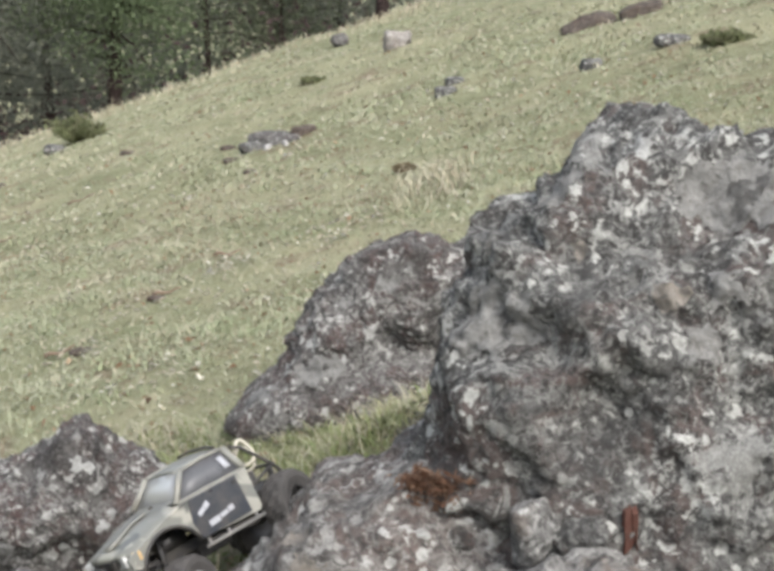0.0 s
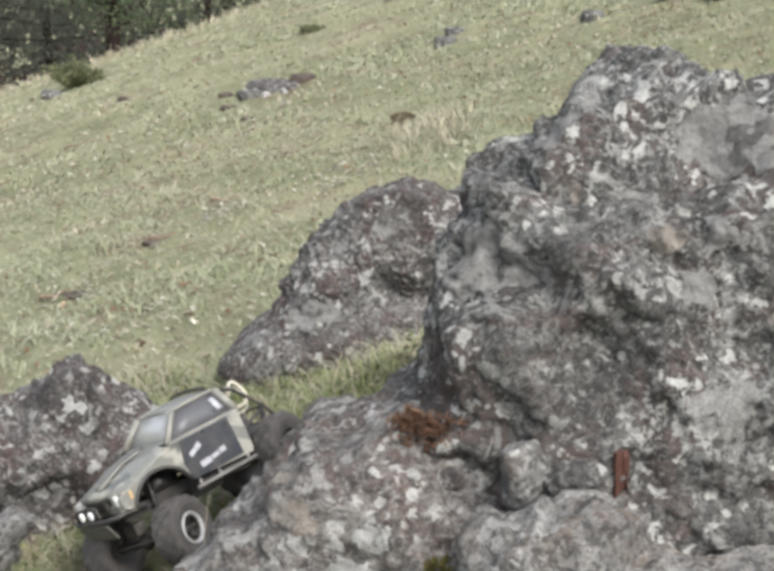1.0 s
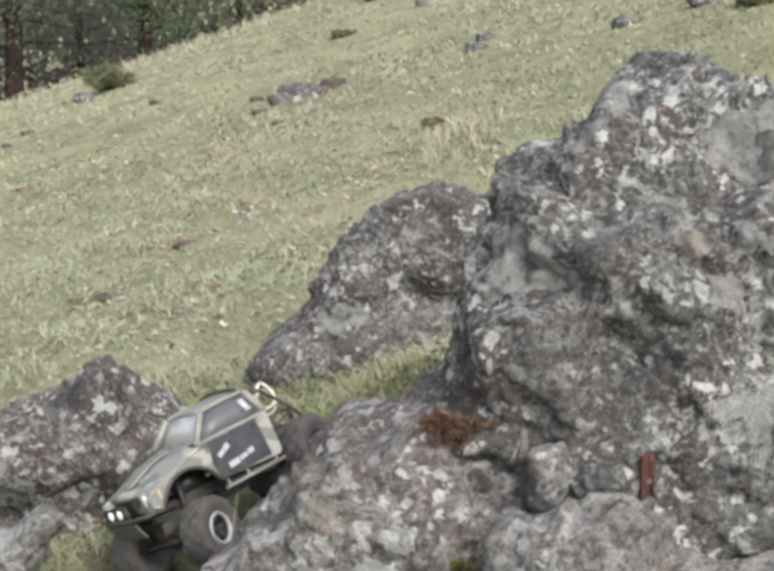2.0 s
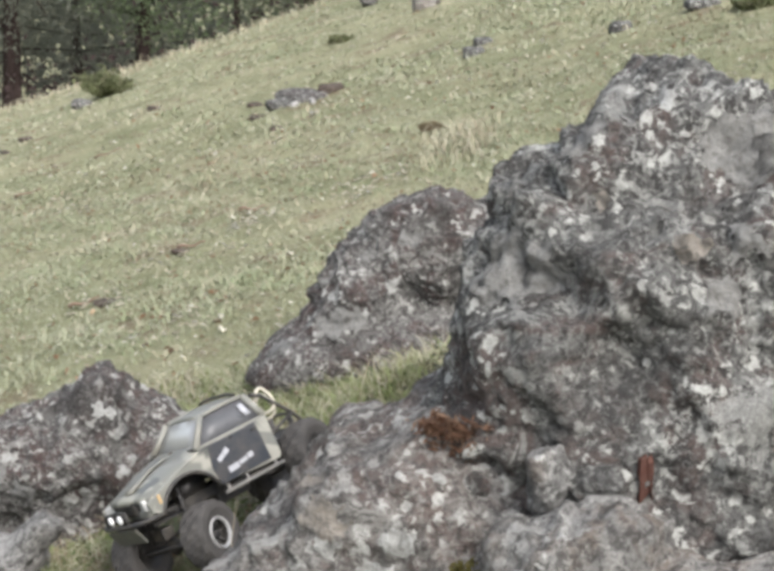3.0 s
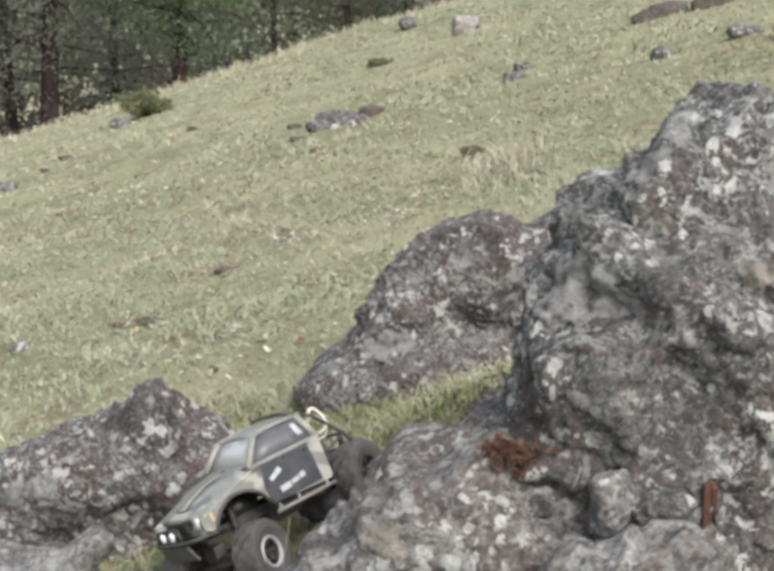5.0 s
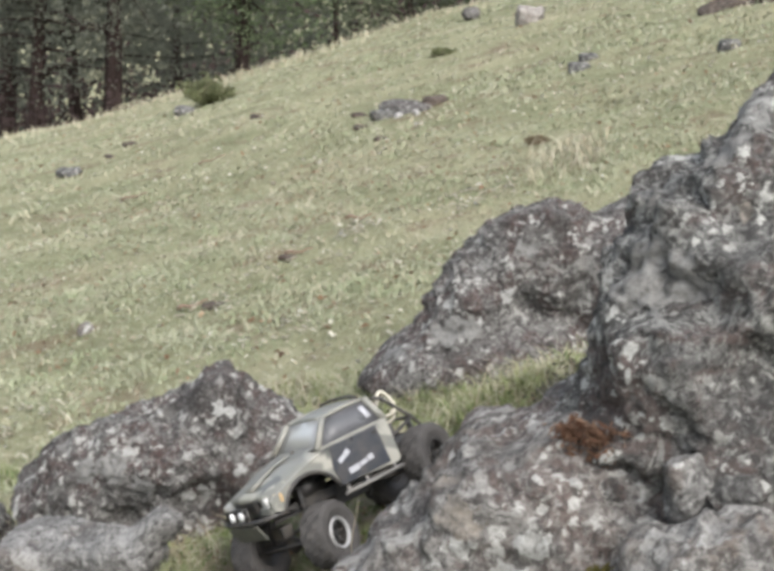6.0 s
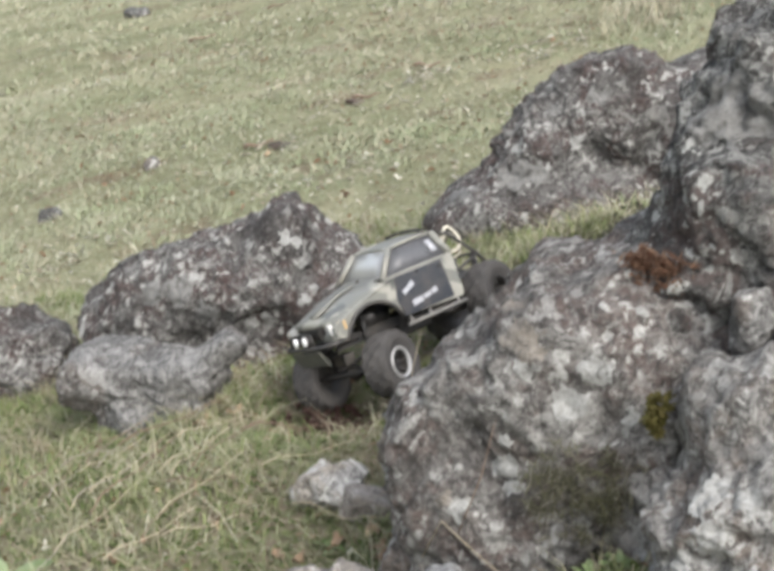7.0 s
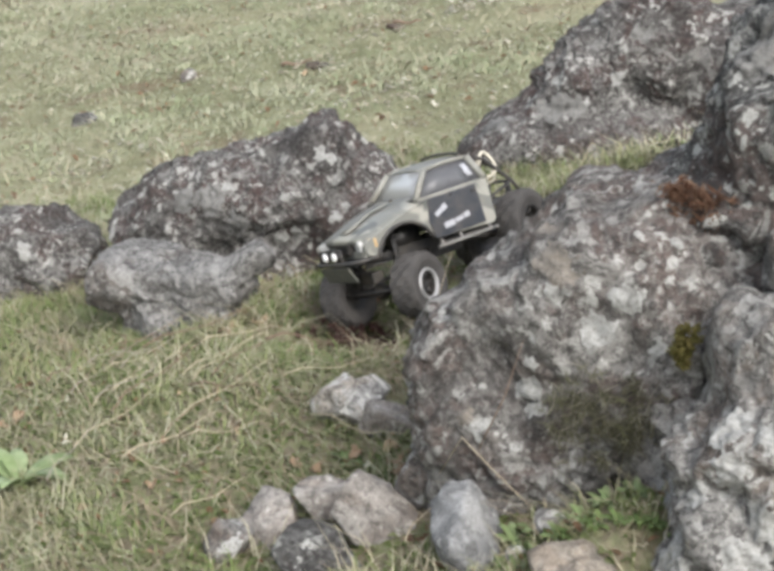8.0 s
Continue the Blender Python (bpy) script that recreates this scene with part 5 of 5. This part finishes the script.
def leafy_plant(x, y, size, count, seed, material, label, rise=0.6, z=None):
    """A rosette of broad leaves, each a part."""
    rng = np.random.default_rng(seed)
    t = empty("leafy_plant", Matrix.Translation((x, y, float(ground_z(x, y)) if z is None else z)), label, "plant")
    for i in range(count):
        a = i * 2.4 + rng.uniform(-0.3, 0.3)
        l = size * rng.uniform(0.7, 1.15)
        up = rise * rng.uniform(0.5, 1.2)
        rows = []
        for k in range(7):
            u = k / 6
            half = l * 0.17 * math.sin(math.pi * (0.06 + 0.93 * u)) ** 0.9
            h = l * (up * u - 0.55 * up * u * u)
            c, s = math.cos(a), math.sin(a)
            rows.append([(c * l * u - s * half * q, s * l * u + c * half * q, h + half * 0.45 * abs(q)) for q in (-1, 0, 1)])
        part("leaf", quads_bm(rows, 0.0005), material, t)
    return t


FRESH = Nodes("fresh_green_leaf", 0.4, spec=0.5)
FRESH = FRESH.done(FRESH.mix(FRESH.ramp(FRESH.noise(30, 4), (0.35, 0.0), (0.7, 1.0)), (0.13, 0.185, 0.07), (0.25, 0.31, 0.17)))
DEEP = Nodes("deep_green_leaf", 0.45, spec=0.4)
DEEP = DEEP.done(DEEP.mix(DEEP.ramp(DEEP.noise(40, 4), (0.35, 0.0), (0.7, 1.0)), (0.07, 0.11, 0.035), (0.14, 0.20, 0.07)))
leafy_plant(-0.815, 1.975, 0.105, 8, 3, FRESH, "fresh green plant with broad pale leaves", 1.1)
leafy_plant(-0.33, 1.955, 0.026, 9, 4, DEEP, "small dark green rosette beside the stones", 0.8)
leafy_plant(-0.02, 1.78, 0.022, 9, 5, DEEP, "small green rosette at the foot of the slab", 0.8)
leafy_plant(0.03, 1.76, 0.024, 9, 6, FRESH, "small green rosette at the foot of the slab", 0.8)
for i in range(22):
    leafy_plant(-0.09 + 0.009 * i + 0.012 * math.sin(i * 2.3), 1.575 + 0.045 * math.sin(i * 4.1), 0.020 + 0.004 * (i % 3), 8, 20 + i, DEEP if i % 3 == 0 else FRESH, "small green rosette at the foot of the slab", 0.9)
leafy_plant(-0.07, 1.74, 0.020, 8, 7, FRESH, "small green rosette at the foot of the slab", 0.8)


def tuft(name, centre, spread, n, size, seed, material, label, category, flat=0.6, broad=0.45, rise=0.0):
    """A small dense clump of sprays on a rock."""
    rng = np.random.default_rng(seed)
    pts = np.array(centre) + rng.normal(0, 1, (n, 3)) * np.array(spread) * 0.5
    v, f = sprays(rng, pts - np.array(centre), min(spread) * 0.3, 14, size, flat, broad, rise)
    ob = new(name, mesh_from(name, v, f, material))
    ob.location = centre
    return tagged(ob, label, category)


MOSS = leaf_material("yellow_green_moss", (0.10, 0.085, 0.035), (0.16, 0.14, 0.05), (0.09, 0.09, 0.03), (0.19, 0.18, 0.07))
HEATH = leaf_material("dark_dried_heath", (0.10, 0.095, 0.07), (0.15, 0.14, 0.105), (0.16, 0.17, 0.09), (0.32, 0.31, 0.26))
SOIL_CLODS = leaf_material("bare_red_soil", (0.085, 0.05, 0.043), (0.12, 0.07, 0.06), (0.07, 0.045, 0.04), (0.15, 0.10, 0.085))
tuft("bare_soil", (-0.35, 2.37, float(ground_z(-0.35, 2.37)) + 0.003), (0.10, 0.10, 0.006), 420, 0.009, 38, SOIL_CLODS, "bare red-brown soil crumbs in the hollow", "soil", 0.25)
RUST_FERN = leaf_material("rust_dead_fern", (0.17, 0.095, 0.065), (0.25, 0.15, 0.10), (0.12, 0.085, 0.07), (0.33, 0.23, 0.16))
tuft("moss_clump", (0.065, 1.60, 0.775), (0.011, 0.012, 0.026), 46, 0.0045, 31, MOSS, "yellow-green moss clump in a crack of the slab", "moss")
tuft("heath_tuft", (-0.035, 1.635, 0.66), (0.045, 0.015, 0.06), 42, 0.013, 32, HEATH, "dark dried heath growing against the slab", "plant", 0.6, 0.055, 0.9)
tuft("heath_tuft", (0.02, 1.635, 0.655), (0.05, 0.02, 0.05), 48, 0.014, 33, HEATH, "dark dried heath growing against the slab", "plant", 0.6, 0.055, 0.9)
tuft("heath_tuft", (0.13, 2.25, 0.72), (0.07, 0.06, 0.06), 150, 0.008, 36, HEATH, "dark dried heath growing behind the boulder", "plant")
tuft("heath_tuft", (0.12, 2.7, 0.66), (0.07, 0.07, 0.05), 150, 0.008, 37, HEATH, "dark dried heath growing behind the boulder", "plant")
tuft("fern_litter", (0.035, 1.720, 0.913), (0.022, 0.014, 0.014), 26, 0.008, 34, RUST_FERN, "rust-brown dead fern caught on the ledge", "fern", 0.6, 0.2)
tuft("fern_litter", (0.070, 1.706, 0.902), (0.024, 0.012, 0.022), 26, 0.008, 35, RUST_FERN, "rust-brown dead fern caught on the ledge", "fern", 0.6, 0.2)


def stem(points, radius, material, label, name="dry_stem"):
    bm = tube_bm(points, [radius * (1 - 0.6 * k / max(len(points) - 1, 1)) for k in range(len(points))], 6)
    base = Vector(points[0])
    bmesh.ops.translate(bm, verts=bm.verts[:], vec=-base)
    me = bpy.data.meshes.new(name)
    bm.to_mesh(me)
    bm.free()
    me.materials.append(material)
    ob = new(name, me)
    ob.location = base
    return tagged(ob, label, "stem", "dry stems and twigs")


PALE_STEM = plain("pale_dry_stem", (0.46, 0.40, 0.29), 0.8, 0, 0.2, 0.4)
GREY_TWIG = plain("grey_twig", (0.30, 0.275, 0.235), 0.85, 0, 0.2, 0.4)
TWIG = plain("brown_twig", (0.17, 0.12, 0.09), 0.85, 0, 0.2, 0.4)
BARK_CHIP = plain("red_brown_bark", (0.062, 0.028, 0.022), 0.9, 0, 0.15, 0.5, (0.11, 0.075, 0.06))


def lying(x, y, length, turn, lift, radius, material, label):
    c, s = math.cos(radians(turn)), math.sin(radians(turn))
    pts = []
    for k in range(6):
        u = (k / 5 - 0.5) * length
        px, py = x + c * u - s * 0.05 * length * math.sin(k), y + s * u
        pts.append((px, py, float(ground_z(px, py)) + lift + 0.006 * math.sin(k * 1.7)))
    return stem(pts, radius, material, label)


for x, y, l, a, up in [(-0.58, 2.33, 0.16, 35, 0.03), (-0.70, 2.25, 0.17, 60, 0.025), (-0.74, 2.22, 0.16, 75, 0.02), (-0.40, 2.16, 0.14, 20, 0.03), (-0.33, 2.0, 0.16, -25, 0.03),
                       (-0.52, 2.0, 0.12, 10, 0.03), (-0.9, 2.15, 0.12, -60, 0.025), (-0.62, 1.95, 0.15, -35, 0.02), (-0.50, 1.85, 0.12, 50, 0.02), (-0.19, 1.70, 0.12, 70, 0.03)]:
    lying(x, y, l, a, up, 0.0009, PALE_STEM, "pale dry grass stem lying over the turf")
for x, y, l, a, up in [(-0.66, 2.38, 0.2, 40, 0.035), (-0.68, 2.20, 0.2, 68, 0.03), (-0.78, 2.35, 0.14, -70, 0.03), (-0.45, 2.28, 0.16, 28, 0.035), (-0.86, 2.3, 0.12, 80, 0.03), (-0.55, 2.12, 0.13, -20, 0.03)]:
    lying(x, y, l, a, up, 0.0016, TWIG, "thin grey-brown twig lying over the turf")
rng = np.random.default_rng(91)
for k in range(18):
    lying(rng.uniform(-0.84, -0.52), rng.uniform(1.98, 2.42), rng.uniform(0.08, 0.18), rng.uniform(35, 85), rng.uniform(0.018, 0.04), 0.0010, (TWIG, PALE_STEM, GREY_TWIG)[k % 3], "thin dead stalk lying over the turf")
for x, y, l, a, up in [(-0.77, 5.55, 0.10, 5, 0.015), (-1.06, 5.1, 0.10, 12, 0.015), (-2.0, 8.3, 0.14, 10, 0.02), (-1.75, 9.2, 0.16, 0, 0.02), (-0.6, 6.0, 0.1, 8, 0.015)]:
    lying(x, y, l, a, up, 0.007, TWIG, "short dark stick lying in the turf")
stem([(-0.185, 1.70, 0.52), (-0.16, 1.60, 0.62), (-0.12, 1.575, 0.60), (-0.07, 1.55, 0.575)], 0.0008, PALE_STEM, "pale dry stem leaning on the slab")
stem([(-0.14, 1.62, 0.60), (-0.12, 1.60, 0.68), (-0.11, 1.60, 0.75)], 0.0010, TWIG, "thin brown twig against the slab")
stem([(-0.265, 2.40, 0.42), (-0.27, 2.37, 0.5), (-0.258, 2.35, 0.58)], 0.0010, PALE_STEM, "thin upright dry stem in the grass")
stem([(-0.10, 2.9, 0.5), (-0.085, 2.88, 0.6), (-0.07, 2.87, 0.66)], 0.0012, PALE_STEM, "thin upright dry stem in the grass")
stem([(0.03, 2.8, 0.62), (0.08, 2.6, 0.72), (0.06, 2.5, 0.80)], 0.0013, PALE_STEM, "thin upright dry stem in the grass")
chip = tagged(new("bark_piece", bpy.data.meshes.new("bark_piece")), "upright piece of red-brown bark wedged in a crevice", "bark")
bm = box_bm((0.017, 0.007, 0.050), (0, 0, 0.025), 0.001)
bmesh.ops.subdivide_edges(bm, edges=bm.edges[:], cuts=2, use_grid_fill=True)
for q in bm.verts:
    q.co += Vector((0.005, 0.004, 0.012)) * noise.noise(q.co * 140 + Vector((3.1, 0, 0)))
bm.to_mesh(chip.data)
bm.free()
chip.data.materials.append(BARK_CHIP)
chip.matrix_world = pose(0.262, 1.652, 0.857, 6, -5, 22)
